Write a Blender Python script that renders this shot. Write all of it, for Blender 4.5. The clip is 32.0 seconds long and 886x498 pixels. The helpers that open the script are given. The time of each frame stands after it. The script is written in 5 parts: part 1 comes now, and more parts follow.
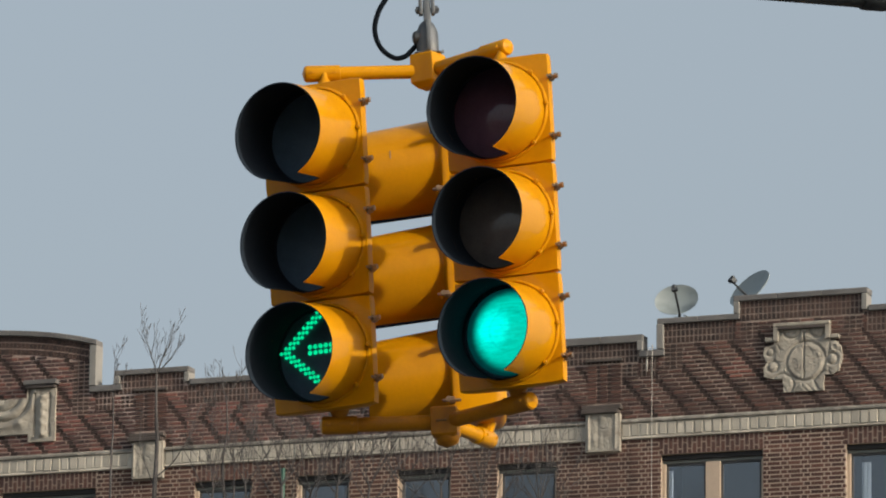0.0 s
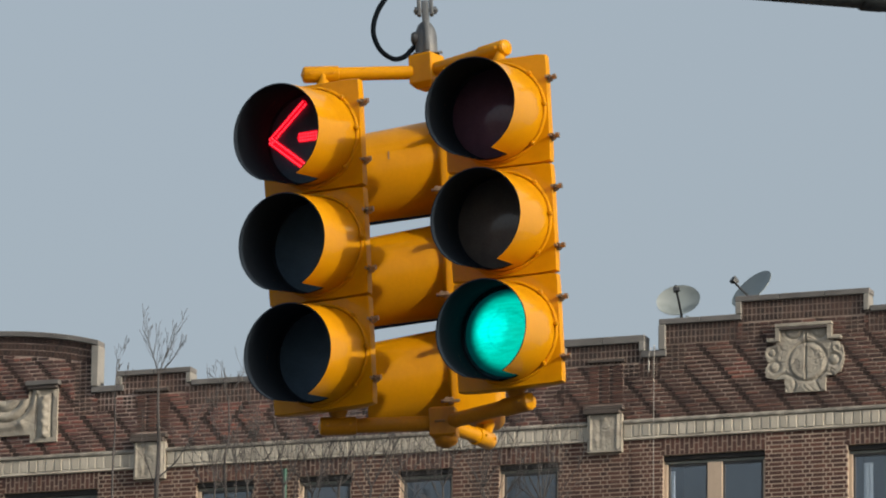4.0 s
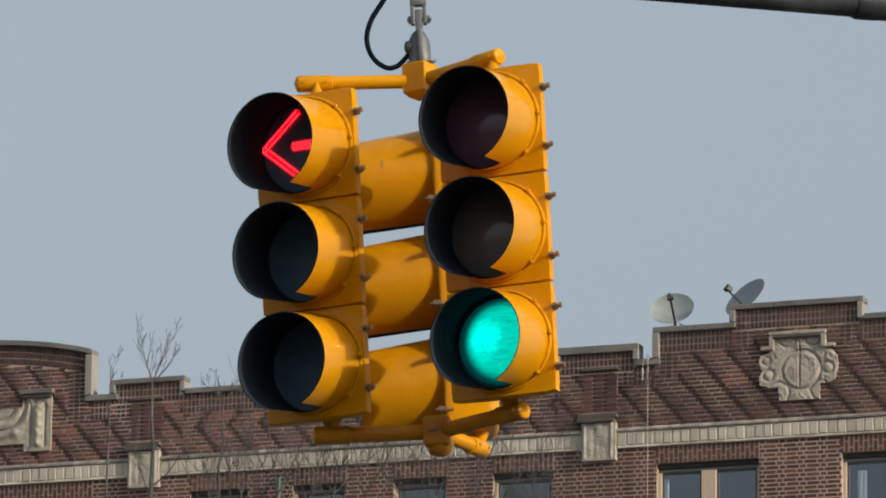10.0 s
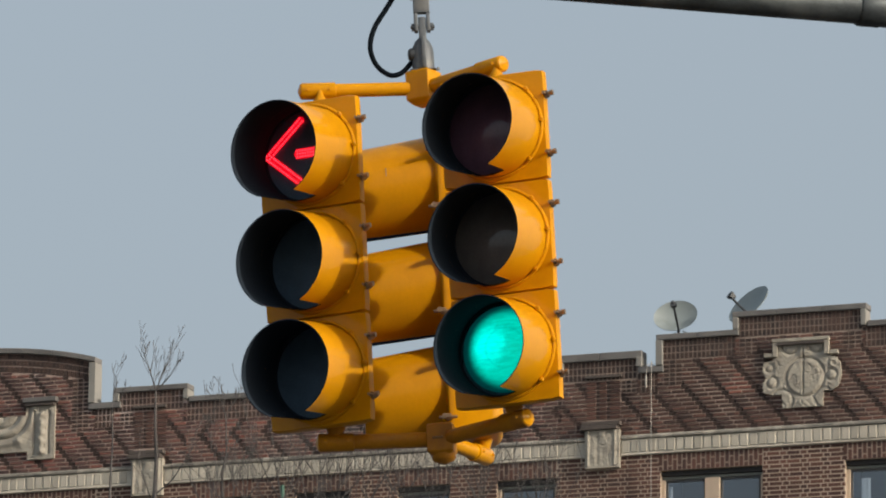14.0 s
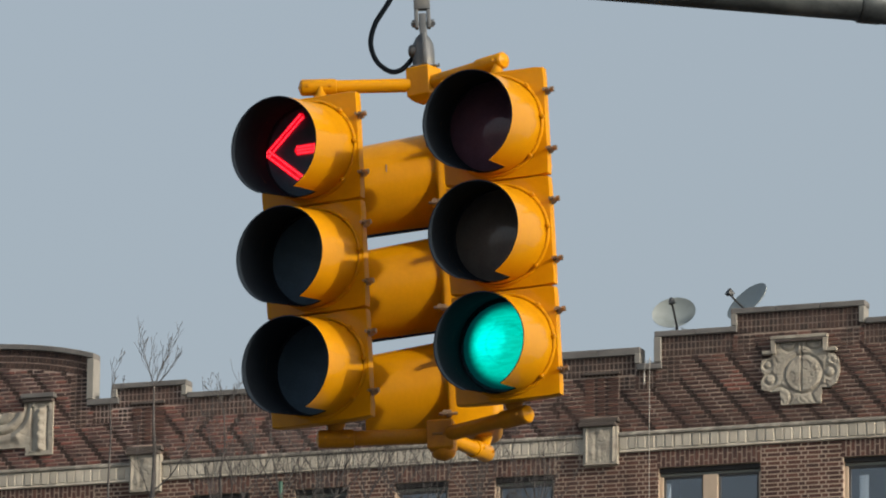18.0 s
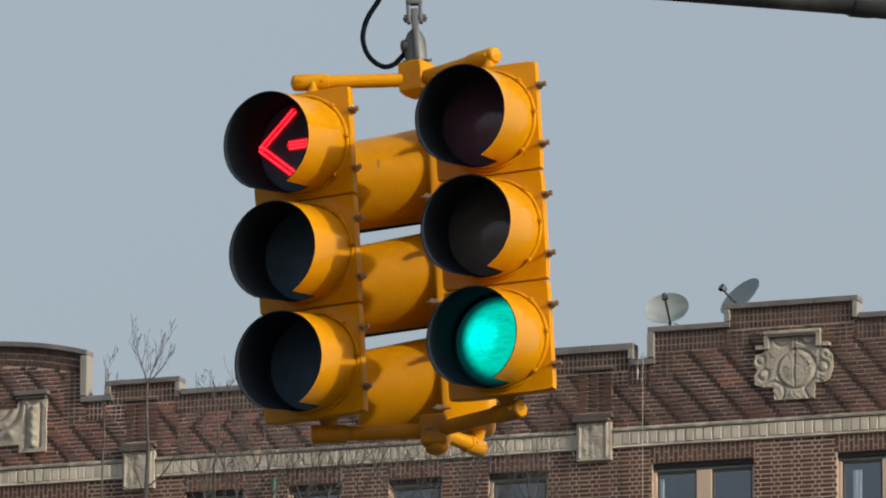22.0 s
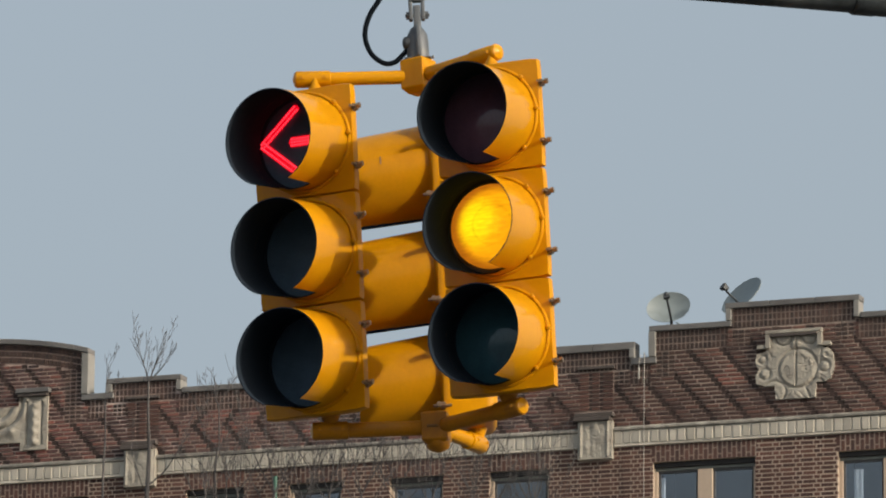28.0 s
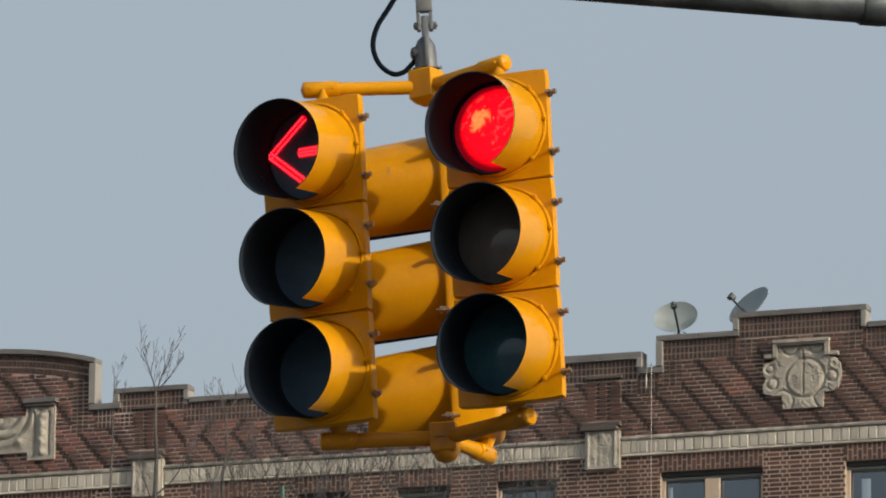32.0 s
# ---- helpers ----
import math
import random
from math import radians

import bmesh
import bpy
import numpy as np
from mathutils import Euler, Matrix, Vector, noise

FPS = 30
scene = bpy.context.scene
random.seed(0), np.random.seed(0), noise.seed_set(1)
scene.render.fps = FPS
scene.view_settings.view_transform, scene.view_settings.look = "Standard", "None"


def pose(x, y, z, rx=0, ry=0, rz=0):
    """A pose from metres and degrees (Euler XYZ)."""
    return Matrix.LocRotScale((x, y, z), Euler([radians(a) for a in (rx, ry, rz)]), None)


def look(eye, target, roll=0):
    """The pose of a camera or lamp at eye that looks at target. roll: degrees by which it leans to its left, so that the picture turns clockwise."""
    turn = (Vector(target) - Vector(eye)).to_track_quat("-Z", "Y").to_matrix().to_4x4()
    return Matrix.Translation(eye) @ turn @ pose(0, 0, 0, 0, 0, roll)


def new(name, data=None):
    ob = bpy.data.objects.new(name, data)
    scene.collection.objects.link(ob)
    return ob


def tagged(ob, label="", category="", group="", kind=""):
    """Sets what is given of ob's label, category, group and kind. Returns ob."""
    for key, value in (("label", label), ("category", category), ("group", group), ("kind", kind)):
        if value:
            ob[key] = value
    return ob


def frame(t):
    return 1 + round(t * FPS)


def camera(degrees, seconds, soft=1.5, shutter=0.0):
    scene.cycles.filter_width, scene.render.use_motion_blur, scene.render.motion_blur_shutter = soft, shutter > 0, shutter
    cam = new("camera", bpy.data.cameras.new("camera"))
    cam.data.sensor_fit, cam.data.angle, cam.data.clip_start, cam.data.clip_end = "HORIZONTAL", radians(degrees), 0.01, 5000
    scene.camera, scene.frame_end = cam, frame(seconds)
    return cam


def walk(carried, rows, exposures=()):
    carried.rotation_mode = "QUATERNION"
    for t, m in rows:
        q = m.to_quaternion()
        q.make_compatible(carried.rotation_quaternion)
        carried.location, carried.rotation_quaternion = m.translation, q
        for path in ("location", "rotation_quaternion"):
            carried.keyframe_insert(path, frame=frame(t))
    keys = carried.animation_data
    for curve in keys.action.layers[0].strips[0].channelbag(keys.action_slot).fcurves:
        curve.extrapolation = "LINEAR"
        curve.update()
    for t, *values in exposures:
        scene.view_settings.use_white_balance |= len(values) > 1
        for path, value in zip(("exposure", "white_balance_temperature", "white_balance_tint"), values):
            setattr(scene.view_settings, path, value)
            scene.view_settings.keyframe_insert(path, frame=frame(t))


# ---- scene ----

# ---- camera: hand-held long lens, a few millimetres of sway ----
cam = camera(8.3624, 32.0, soft=1.95)
# seconds, x, z, heading, pitch, roll
PATH = [
    (0, 0.0011, 1.5990, -0.0021, 13.0008, 0.747),
    (0.5, 0.0005, 1.5971, -0.0510, 13.0041, 0.704),
    (1, 0.0013, 1.5983, -0.0763, 13.0198, 0.681),
    (1.5, 0.0007, 1.5981, -0.0779, 13.0409, 0.658),
    (2, 0.0041, 1.5984, -0.0788, 13.0357, 0.713),
    (2.5, 0.0050, 1.5977, -0.0642, 13.0310, 0.800),
    (3, 0.0079, 1.5981, -0.0311, 13.0155, 0.733),
    (3.5, 0.0115, 1.5991, -0.0083, 13.0010, 0.737),
    (5.5, 0.0177, 1.6004, -0.1366, 13.0340, 0.764),
    (6, 0.0171, 1.6002, -0.0882, 13.0379, 0.779),
    (6.5, 0.0169, 1.5994, -0.0304, 13.0652, 0.791),
    (7, 0.0169, 1.5988, 0.0196, 13.0908, 0.782),
    (7.5, 0.0164, 1.6002, 0.0227, 13.0773, 0.648),
    (8, 0.0146, 1.6002, 0.0312, 13.0855, 0.685),
    (8.5, 0.0118, 1.6038, 0.0000, 13.0911, 0.664),
    (9, 0.0116, 1.6017, -0.0096, 13.0723, 0.744),
    (9.5, 0.0111, 1.6007, 0.0170, 13.0620, 0.691),
    (10, 0.0144, 1.6021, 0.0316, 13.0844, 0.668),
    (10.5, 0.0145, 1.6016, 0.0318, 13.1061, 0.567),
    (11, 0.0118, 1.6003, 0.0473, 13.1428, 0.685),
    (11.5, 0.0154, 1.6016, 0.0568, 13.1390, 0.605),
    (12, 0.0163, 1.5999, 0.0540, 13.1301, 0.561),
    (12.5, 0.0160, 1.6035, 0.0465, 13.1184, 0.536),
    (13, 0.0156, 1.6032, 0.0239, 13.1476, 0.578),
    (13.5, 0.0125, 1.6026, 0.0166, 13.1478, 0.615),
    (14, 0.0130, 1.6008, -0.0005, 13.1570, 0.615),
    (14.5, 0.0127, 1.5994, 0.0100, 13.1350, 0.525),
    (16.5, 0.0093, 1.5987, -0.0330, 13.0773, 0.730),
    (17, 0.0080, 1.6000, -0.0329, 13.1289, 0.734),
    (17.5, 0.0044, 1.6007, 0.0030, 13.1354, 0.713),
    (18, 0.0055, 1.6007, 0.0197, 13.1241, 0.685),
    (18.5, 0.0062, 1.6000, 0.0442, 13.1299, 0.688),
    (19, 0.0067, 1.5979, 0.0597, 13.1197, 0.653),
    (19.5, 0.0069, 1.5972, 0.0613, 13.1038, 0.660),
    (20, 0.0071, 1.5971, 0.0350, 13.1380, 0.691),
    (20.5, 0.0074, 1.5958, 0.0277, 13.1320, 0.727),
    (21, 0.0051, 1.5950, 0.0786, 13.1035, 0.690),
    (21.5, 0.0078, 1.5934, 0.0954, 13.0950, 0.612),
    (22, 0.0069, 1.5954, 0.0876, 13.0906, 0.524),
    (22.5, 0.0067, 1.5961, 0.0547, 13.0882, 0.512),
    (23, 0.0085, 1.5955, 0.0142, 13.0848, 0.552),
    (23.5, 0.0057, 1.5946, -0.0210, 13.0737, 0.576),
    (24, 0.0047, 1.5944, 0.0199, 13.0608, 0.742),
    (24.5, 0.0064, 1.5916, 0.0607, 13.0447, 0.743),
    (25, 0.0060, 1.5908, 0.1026, 13.0392, 0.763),
    (25.5, 0.0047, 1.5902, 0.1228, 13.0724, 0.768),
    (27.5, 0.0037, 1.5892, 0.0796, 13.1102, 0.684),
    (28, 0.0068, 1.5891, 0.0720, 13.0809, 0.649),
    (28.5, 0.0080, 1.5901, 0.0954, 13.1000, 0.686),
    (29, 0.0059, 1.5886, 0.0941, 13.1452, 0.703),
    (29.5, 0.0051, 1.5914, 0.0611, 13.1726, 0.683),
    (30, 0.0058, 1.5892, 0.0305, 13.1734, 0.694),
    (30.5, 0.0046, 1.5924, 0.0089, 13.1759, 0.792),
    (31, 0.0045, 1.5928, 0.0358, 13.1877, 0.701),
    (31.5, 0.0042, 1.5927, 0.0075, 13.2170, 0.621),
    (32, 0.0029, 1.5920, 0.0036, 13.1700, 0.632),
]


def aim(x, z, heading, pitch, roll):
    h, p = radians(heading), radians(pitch)
    eye = Vector((x, 0.0, z))
    return look(eye, eye + Vector((math.sin(h) * math.cos(p), math.cos(h) * math.cos(p), math.sin(p))), roll)


walk(cam, [(r[0], aim(*r[1:])) for r in PATH], exposures=((0.0, 0.89), (32.0, 0.89)))

# ---- daylight: thin haze, low sun from the right and behind ----
SUN_AZ, SUN_EL = radians(126), radians(22.5)
world = bpy.data.worlds.new("sky")
scene.world = world
world.use_nodes = True
wn = world.node_tree.nodes
sky = wn.new("ShaderNodeTexSky")
sky.sky_type, sky.sun_disc = "NISHITA", False
sky.sun_elevation, sky.sun_rotation = SUN_EL, SUN_AZ
sky.air_density, sky.dust_density, sky.ozone_density = 0.8, 10.0, 1.0
wn["Background"].inputs["Strength"].default_value = 0.15
# thin even cloud in front of the clear sky
veil = wn.new("ShaderNodeMix")
veil.data_type = "RGBA"
veil.inputs[0].default_value = 0.7
veil.inputs[7].default_value = (1.49, 1.717, 1.83, 1)
world.node_tree.links.new(sky.outputs[0], veil.inputs[6])
world.node_tree.links.new(veil.outputs[2], wn["Background"].inputs["Color"])
sun = new("sun", bpy.data.lights.new("sun", "SUN"))
sun.data.energy, sun.data.angle, sun.data.color = 1.75, radians(0.9), (1.0, 0.91, 0.77)
to_sun = Vector((math.sin(SUN_AZ) * math.cos(SUN_EL), math.cos(SUN_AZ) * math.cos(SUN_EL), math.sin(SUN_EL)))
sun.matrix_world = look(to_sun * 60, (0, 0, 0))


# ---- materials ----
def nodes_of(name):
    m = bpy.data.materials.new(name)
    m.use_nodes = True
    return m, m.node_tree.nodes, m.node_tree.links, m.node_tree.nodes["Principled BSDF"]


def surface(name, base, rough=0.6, metal=0.0, spread=0.15, scale=8.0, fine=60.0, bump=0.2, depth=0.002, coat=0.0, stain=None, stain_scale=2.0, pick=None, picked=0.2, spec=0.5, coat_rough=0.06):
    """base colour with two scales of variation, bump, and an optional change from piece to piece"""
    m, n, l, b = nodes_of(name)
    tc = n.new("ShaderNodeTexCoord")
    n1, n2 = n.new("ShaderNodeTexNoise"), n.new("ShaderNodeTexNoise")
    n1.inputs["Scale"].default_value, n1.inputs["Detail"].default_value = scale, 5
    n2.inputs["Scale"].default_value, n2.inputs["Detail"].default_value = fine, 3
    for k in (n1, n2):
        l.new(tc.outputs["Object"], k.inputs["Vector"])
    ramp = n.new("ShaderNodeValToRGB")
    lo, hi = [c * (1 - spread) for c in base], [min(1, c * (1 + spread)) for c in base]
    ramp.color_ramp.elements[0].position, ramp.color_ramp.elements[1].position = 0.3, 0.7
    ramp.color_ramp.elements[0].color, ramp.color_ramp.elements[1].color = (*lo, 1), (*hi, 1)
    mx = n.new("ShaderNodeMix")
    mx.data_type = "FLOAT"
    mx.inputs[0].default_value = 0.4
    l.new(n1.outputs[0], mx.inputs[2]), l.new(n2.outputs[0], mx.inputs[3])
    l.new(mx.outputs[0], ramp.inputs[0])
    col = ramp.outputs[0]
    if stain:
        n3 = n.new("ShaderNodeTexNoise")
        n3.inputs["Scale"].default_value, n3.inputs["Detail"].default_value = stain_scale, 8
        l.new(tc.outputs["Object"], n3.inputs["Vector"])
        r3 = n.new("ShaderNodeValToRGB")
        r3.color_ramp.elements[0].position, r3.color_ramp.elements[1].position = 0.5, 0.68
        l.new(n3.outputs[0], r3.inputs[0])
        m3 = n.new("ShaderNodeMix")
        m3.data_type = "RGBA"
        l.new(r3.outputs[0], m3.inputs[0]), l.new(col, m3.inputs[6])
        m3.inputs[7].default_value = (*stain, 1)
        col = m3.outputs[2]
    if pick:
        src = n.new("ShaderNodeObjectInfo") if pick == "object" else n.new("ShaderNodeNewGeometry")
        out = src.outputs["Random"] if pick == "object" else src.outputs["Random Per Island"]
        hs = n.new("ShaderNodeHueSaturation")
        mr = n.new("ShaderNodeMapRange")
        mr.inputs[3].default_value, mr.inputs[4].default_value = 1 - picked, 1 + picked
        l.new(out, mr.inputs[0]), l.new(mr.outputs[0], hs.inputs["Value"]), l.new(col, hs.inputs["Color"])
        col = hs.outputs[0]
    l.new(col, b.inputs["Base Color"])
    b.inputs["Roughness"].default_value, b.inputs["Metallic"].default_value = rough, metal
    b.inputs["Specular IOR Level"].default_value = spec
    b.inputs["Coat Weight"].default_value, b.inputs["Coat Roughness"].default_value = coat, coat_rough
    bp = n.new("ShaderNodeBump")
    bp.inputs["Strength"].default_value, bp.inputs["Distance"].default_value = bump, depth
    l.new(n2.outputs[0], bp.inputs["Height"]), l.new(bp.outputs[0], b.inputs["Normal"])
    return m


def brick_surface(name, pick, ends, broad_lo=0.84, broad_hi=1.5, patch=None):
    """burnt brick: each piece its own brown, plum or orange red, with soot in broad patches"""
    m, n, l, b = nodes_of(name)
    geo = n.new("ShaderNodeNewGeometry")
    src = n.new("ShaderNodeObjectInfo") if pick == "object" else geo
    out = src.outputs["Random"] if pick == "object" else src.outputs["Random Per Island"]
    ramp = n.new("ShaderNodeValToRGB")
    e = ramp.color_ramp.elements
    e[0].position, e[0].color = 0.0, (*ends[0], 1)
    e[1].position, e[1].color = 1.0, (*ends[-1], 1)
    for i, c in enumerate(ends[1:-1]):
        k = e.new((i + 1) / (len(ends) - 1))
        k.color = (*c, 1)
    l.new(out, ramp.inputs[0])
    broad, fine = n.new("ShaderNodeTexNoise"), n.new("ShaderNodeTexNoise")
    broad.inputs["Scale"].default_value, broad.inputs["Detail"].default_value = 0.9, 6
    fine.inputs["Scale"].default_value, fine.inputs["Detail"].default_value = 45, 4
    l.new(geo.outputs["Position"], broad.inputs["Vector"]), l.new(geo.outputs["Position"], fine.inputs["Vector"])
    mr = n.new("ShaderNodeMapRange")
    mr.inputs[1].default_value, mr.inputs[2].default_value = 0.3, 0.7
    mr.inputs[3].default_value, mr.inputs[4].default_value = broad_lo, broad_hi
    l.new(broad.outputs[0], mr.inputs[0])
    mf = n.new("ShaderNodeMapRange")
    mf.inputs[3].default_value, mf.inputs[4].default_value = 0.75, 1.25
    l.new(fine.outputs[0], mf.inputs[0])
    mu = n.new("ShaderNodeMath")
    mu.operation = "MULTIPLY"
    l.new(mr.outputs[0], mu.inputs[0]), l.new(mf.outputs[0], mu.inputs[1])
    hs = n.new("ShaderNodeHueSaturation")
    l.new(mu.outputs[0], hs.inputs["Value"]), l.new(ramp.outputs[0], hs.inputs["Color"])
    col = hs.outputs[0]
    if patch:
        pn, pr, pm = n.new("ShaderNodeTexNoise"), n.new("ShaderNodeValToRGB"), n.new("ShaderNodeMix")
        pn.inputs["Scale"].default_value, pn.inputs["Detail"].default_value, pm.data_type, pm.blend_type = 1.25, 3, "RGBA", "MULTIPLY"
        pr.color_ramp.elements[0].position, pr.color_ramp.elements[1].position = 0.50, 0.66
        l.new(geo.outputs["Position"], pn.inputs["Vector"]), l.new(pn.outputs[0], pr.inputs[0]), l.new(pr.outputs[0], pm.inputs[0])
        l.new(col, pm.inputs[6])
        pm.inputs[7].default_value = (*patch, 1)
        col = pm.outputs[2]
    l.new(col, b.inputs["Base Color"])
    b.inputs["Roughness"].default_value = 0.85
    bp = n.new("ShaderNodeBump")
    bp.inputs["Strength"].default_value, bp.inputs["Distance"].default_value = 0.5, 0.004
    l.new(fine.outputs[0], bp.inputs["Height"]), l.new(bp.outputs[0], b.inputs["Normal"])
    return m


def glow(name, base, colour, strength, rough=0.2, scale=30):
    """a lit diode: its own light, a little uneven"""
    m, n, l, b = nodes_of(name)
    b.inputs["Base Color"].default_value = (*base, 1)
    b.inputs["Roughness"].default_value = 0.3
    tc = n.new("ShaderNodeTexCoord")
    nz = n.new("ShaderNodeTexNoise")
    nz.inputs["Scale"].default_value, nz.inputs["Detail"].default_value, nz.inputs["Distortion"].default_value = scale, 4, 1.5
    l.new(tc.outputs["Object"], nz.inputs["Vector"])
    mr = n.new("ShaderNodeMapRange")
    mr.inputs[1].default_value, mr.inputs[2].default_value = 0.3, 0.7
    mr.inputs[3].default_value, mr.inputs[4].default_value = strength * (1 - rough), strength * (1 + rough)
    l.new(nz.outputs[0], mr.inputs[0])
    l.new(mr.outputs[0], b.inputs["Emission Strength"])
    b.inputs["Emission Color"].default_value = (*colour, 1)
    return m


def lit_lens(name, base, rim, field, fleck, hot, hot_at, hot_size, sharp):
    """a lit round lens: dim towards its rim, a bright core beside the middle, an inner ring and flecks from its moulded prisms"""
    m, n, l, b = nodes_of(name)
    b.inputs["Base Color"].default_value, b.inputs["Roughness"].default_value = (*base, 1), 0.25
    b.inputs["Specular IOR Level"].default_value = 0.08
    tc = n.new("ShaderNodeTexCoord")

    def distance(at):
        d = n.new("ShaderNodeVectorMath")
        d.operation = "DISTANCE"
        d.inputs[1].default_value = (at[0], -0.02, at[1])
        l.new(tc.outputs["Object"], d.inputs[0])
        return d.outputs["Value"]

    def ease(value, lo, hi, a=0.0, z=1.0):
        r = n.new("ShaderNodeMapRange")
        r.interpolation_type = "SMOOTHSTEP"
        for i, q in enumerate((lo, hi, a, z)):
            r.inputs[1 + i].default_value = q
        l.new(value, r.inputs[0])
        return r.outputs[0]

    def calc(kind, one, two):
        k = n.new("ShaderNodeMath")
        k.operation = kind
        for i, q in enumerate((one, two)):
            if isinstance(q, float):
                k.inputs[i].default_value = q
            else:
                l.new(q, k.inputs[i])
        return k.outputs[0]

    def blend(fac, one, two):
        k = n.new("ShaderNodeMix")
        k.data_type = "RGBA"
        l.new(fac, k.inputs[0])
        for i, q in ((6, one), (7, two)):
            if isinstance(q, tuple):
                k.inputs[i].default_value = (*q, 1)
            else:
                l.new(q, k.inputs[i])
        return k.outputs[2]

    patch, grain = n.new("ShaderNodeTexNoise"), n.new("ShaderNodeTexNoise")
    patch.inputs["Scale"].default_value, patch.inputs["Detail"].default_value, patch.inputs["Distortion"].default_value = 19, 5, 1.2
    grain.inputs["Scale"].default_value, grain.inputs["Detail"].default_value = 70, 3
    l.new(tc.outputs["Object"], patch.inputs["Vector"])
    slant = n.new("ShaderNodeMapping")
    slant.inputs["Rotation"].default_value, slant.inputs["Scale"].default_value = (0, radians(35), 0), (0.35, 1, 1.6)
    l.new(tc.outputs["Object"], slant.inputs["Vector"]), l.new(slant.outputs[0], grain.inputs["Vector"])
    middle = distance((0.0, 0.0))
    ring = ease(calc("ABSOLUTE", calc("SUBTRACT", distance((0.008, 0.0)), 0.064), 0.0), 0.002, 0.006, 0.86, 1.0)
    flecked = ease(patch.outputs[0], 0.53, 0.60 + 0.2 * (1 - sharp))
    near_hot = ease(calc("ADD", distance(hot_at), calc("MULTIPLY", calc("SUBTRACT", patch.outputs[0], 0.5), 0.16 * sharp)), hot_size, hot_size * 0.25)
    colour = blend(near_hot, blend(flecked, field, fleck), hot)
    colour = blend(ease(calc("ADD", middle, calc("MULTIPLY", distance((0.15, 0.0)), 0.13)), 0.166, 0.116), rim, colour)
    l.new(colour, b.inputs["Emission Color"])
    l.new(calc("MULTIPLY", ring, ease(grain.outputs[0], 0.3, 0.7, 0.86, 1.12)), b.inputs["Emission Strength"])
    return m


YELLOW = surface("signal_yellow_paint", (0.565, 0.250, 0.002), 0.42, 0, 0.08, 5, 90, 0.03, 0.0004, 0.4, (0.478, 0.202, 0.002), 6, spec=0.04, coat_rough=0.025)
BLACK, kn, kl, kb = nodes_of("black_visor_lining")
kt, kr = kn.new("ShaderNodeTexNoise"), kn.new("ShaderNodeValToRGB")
kt.inputs["Scale"].default_value, kt.inputs["Detail"].default_value = 14, 5
kr.color_ramp.elements[0].color, kr.color_ramp.elements[1].color = (0.020, 0.027, 0.037, 1), (0.027, 0.036, 0.049, 1)
kl.new(kt.outputs[0], kr.inputs[0]), kl.new(kr.outputs[0], kb.inputs["Base Color"])
kb.inputs["Roughness"].default_value, kb.inputs["Specular IOR Level"].default_value = 0.8, 0.0
LENS_RED = surface("unlit_red_lens", (0.16, 0.085, 0.125), 0.07, 0, 0.15, 20, 120, 0.15, 0.001)
LENS_AMBER = surface("unlit_amber_lens", (0.15, 0.135, 0.13), 0.07, 0, 0.15, 20, 120, 0.15, 0.001)
LENS_GREEN = surface("unlit_green_lens", (0.05, 0.125, 0.16), 0.07, 0, 0.15, 20, 120, 0.15, 0.001)
LENS_DARK = surface("smoked_arrow_lens", (0.074, 0.122, 0.176), 0.5, 0, 0.15, 20, 120, 0.1, 0.0008, spec=0.3)
ZINC = surface("galvanised_casting", (0.103, 0.115, 0.127), 0.55, 0.25, 0.2, 25, 160, 0.25, 0.001, 0, (0.156, 0.156, 0.152), 14)
STEEL = surface("weathered_steel_arm", (0.046, 0.055, 0.061), 0.5, 0.5, 0.4, 9, 70, 0.35, 0.0015, 0, (0.120, 0.136, 0.142), 5)
# lower bracket's yellow: some grime, and its shade put into the base colour
GRIMY_SHADED = surface("grimy_shaded_yellow_paint", (0.440, 0.182, 0.006), 0.5, 0, 0.15, 9, 90, 0.08, 0.0006, 0.25, (0.32, 0.132, 0.012), 9, spec=0.1, coat_rough=0.05)
DULL = surface("grimy_brown_paint", (0.20, 0.10, 0.014), 0.6, 0, 0.2, 30, 200, 0.2, 0.0006)
BRONZE = surface("tarnished_bolt_metal", (0.29, 0.205, 0.135), 0.40, 0.7, 0.3, 60, 300, 0.2, 0.0006)
RUBBER = surface("black_cable_rubber", (0.006, 0.009, 0.013), 0.6, 0, 0.2, 40, 200, 0.1, 0.0005, spec=0.02)
LIT_GREEN = lit_lens("lit_green_lens", (0.0, 0.05, 0.04), (0.0, 0.018, 0.018), (0.0, 0.34, 0.25), (0.0, 0.40, 0.31), (0.0, 0.62, 0.52), (-0.048, 0.012), 0.082, 0.5)
LIT_AMBER = lit_lens("lit_amber_lens", (0.3, 0.15, 0.0), (0.24, 0.066, 0.003), (0.60, 0.235, 0.003), (0.60, 0.30, 0.003), (0.62, 0.46, 0.004), (-0.048, 0.016), 0.10, 0.35)
LIT_RED = lit_lens("lit_red_lens", (0.3, 0.01, 0.01), (0.10, 0.0004, 0.003), (1.60, 0.002, 0.009), (1.30, 0.030, 0.030), (1.20, 0.17, 0.045), (-0.046, 0.030), 0.034, 0.95)
ARROW_GREEN = glow("lit_green_led", (0.0, 0.2, 0.1), (0.0, 0.42, 0.17), 1.0)
ARROW_AMBER = glow("lit_amber_led", (0.3, 0.1, 0.0), (0.62, 0.21, 0.006), 1.0)
ARROW_RED = glow("lit_red_led", (0.3, 0.0, 0.0), (1.5, 0.055, 0.085), 1.0)
ARROW_RED_DIM = glow("red_led_diffuser", (0.2, 0.0, 0.0), (0.48, 0.001, 0.008), 1.0)
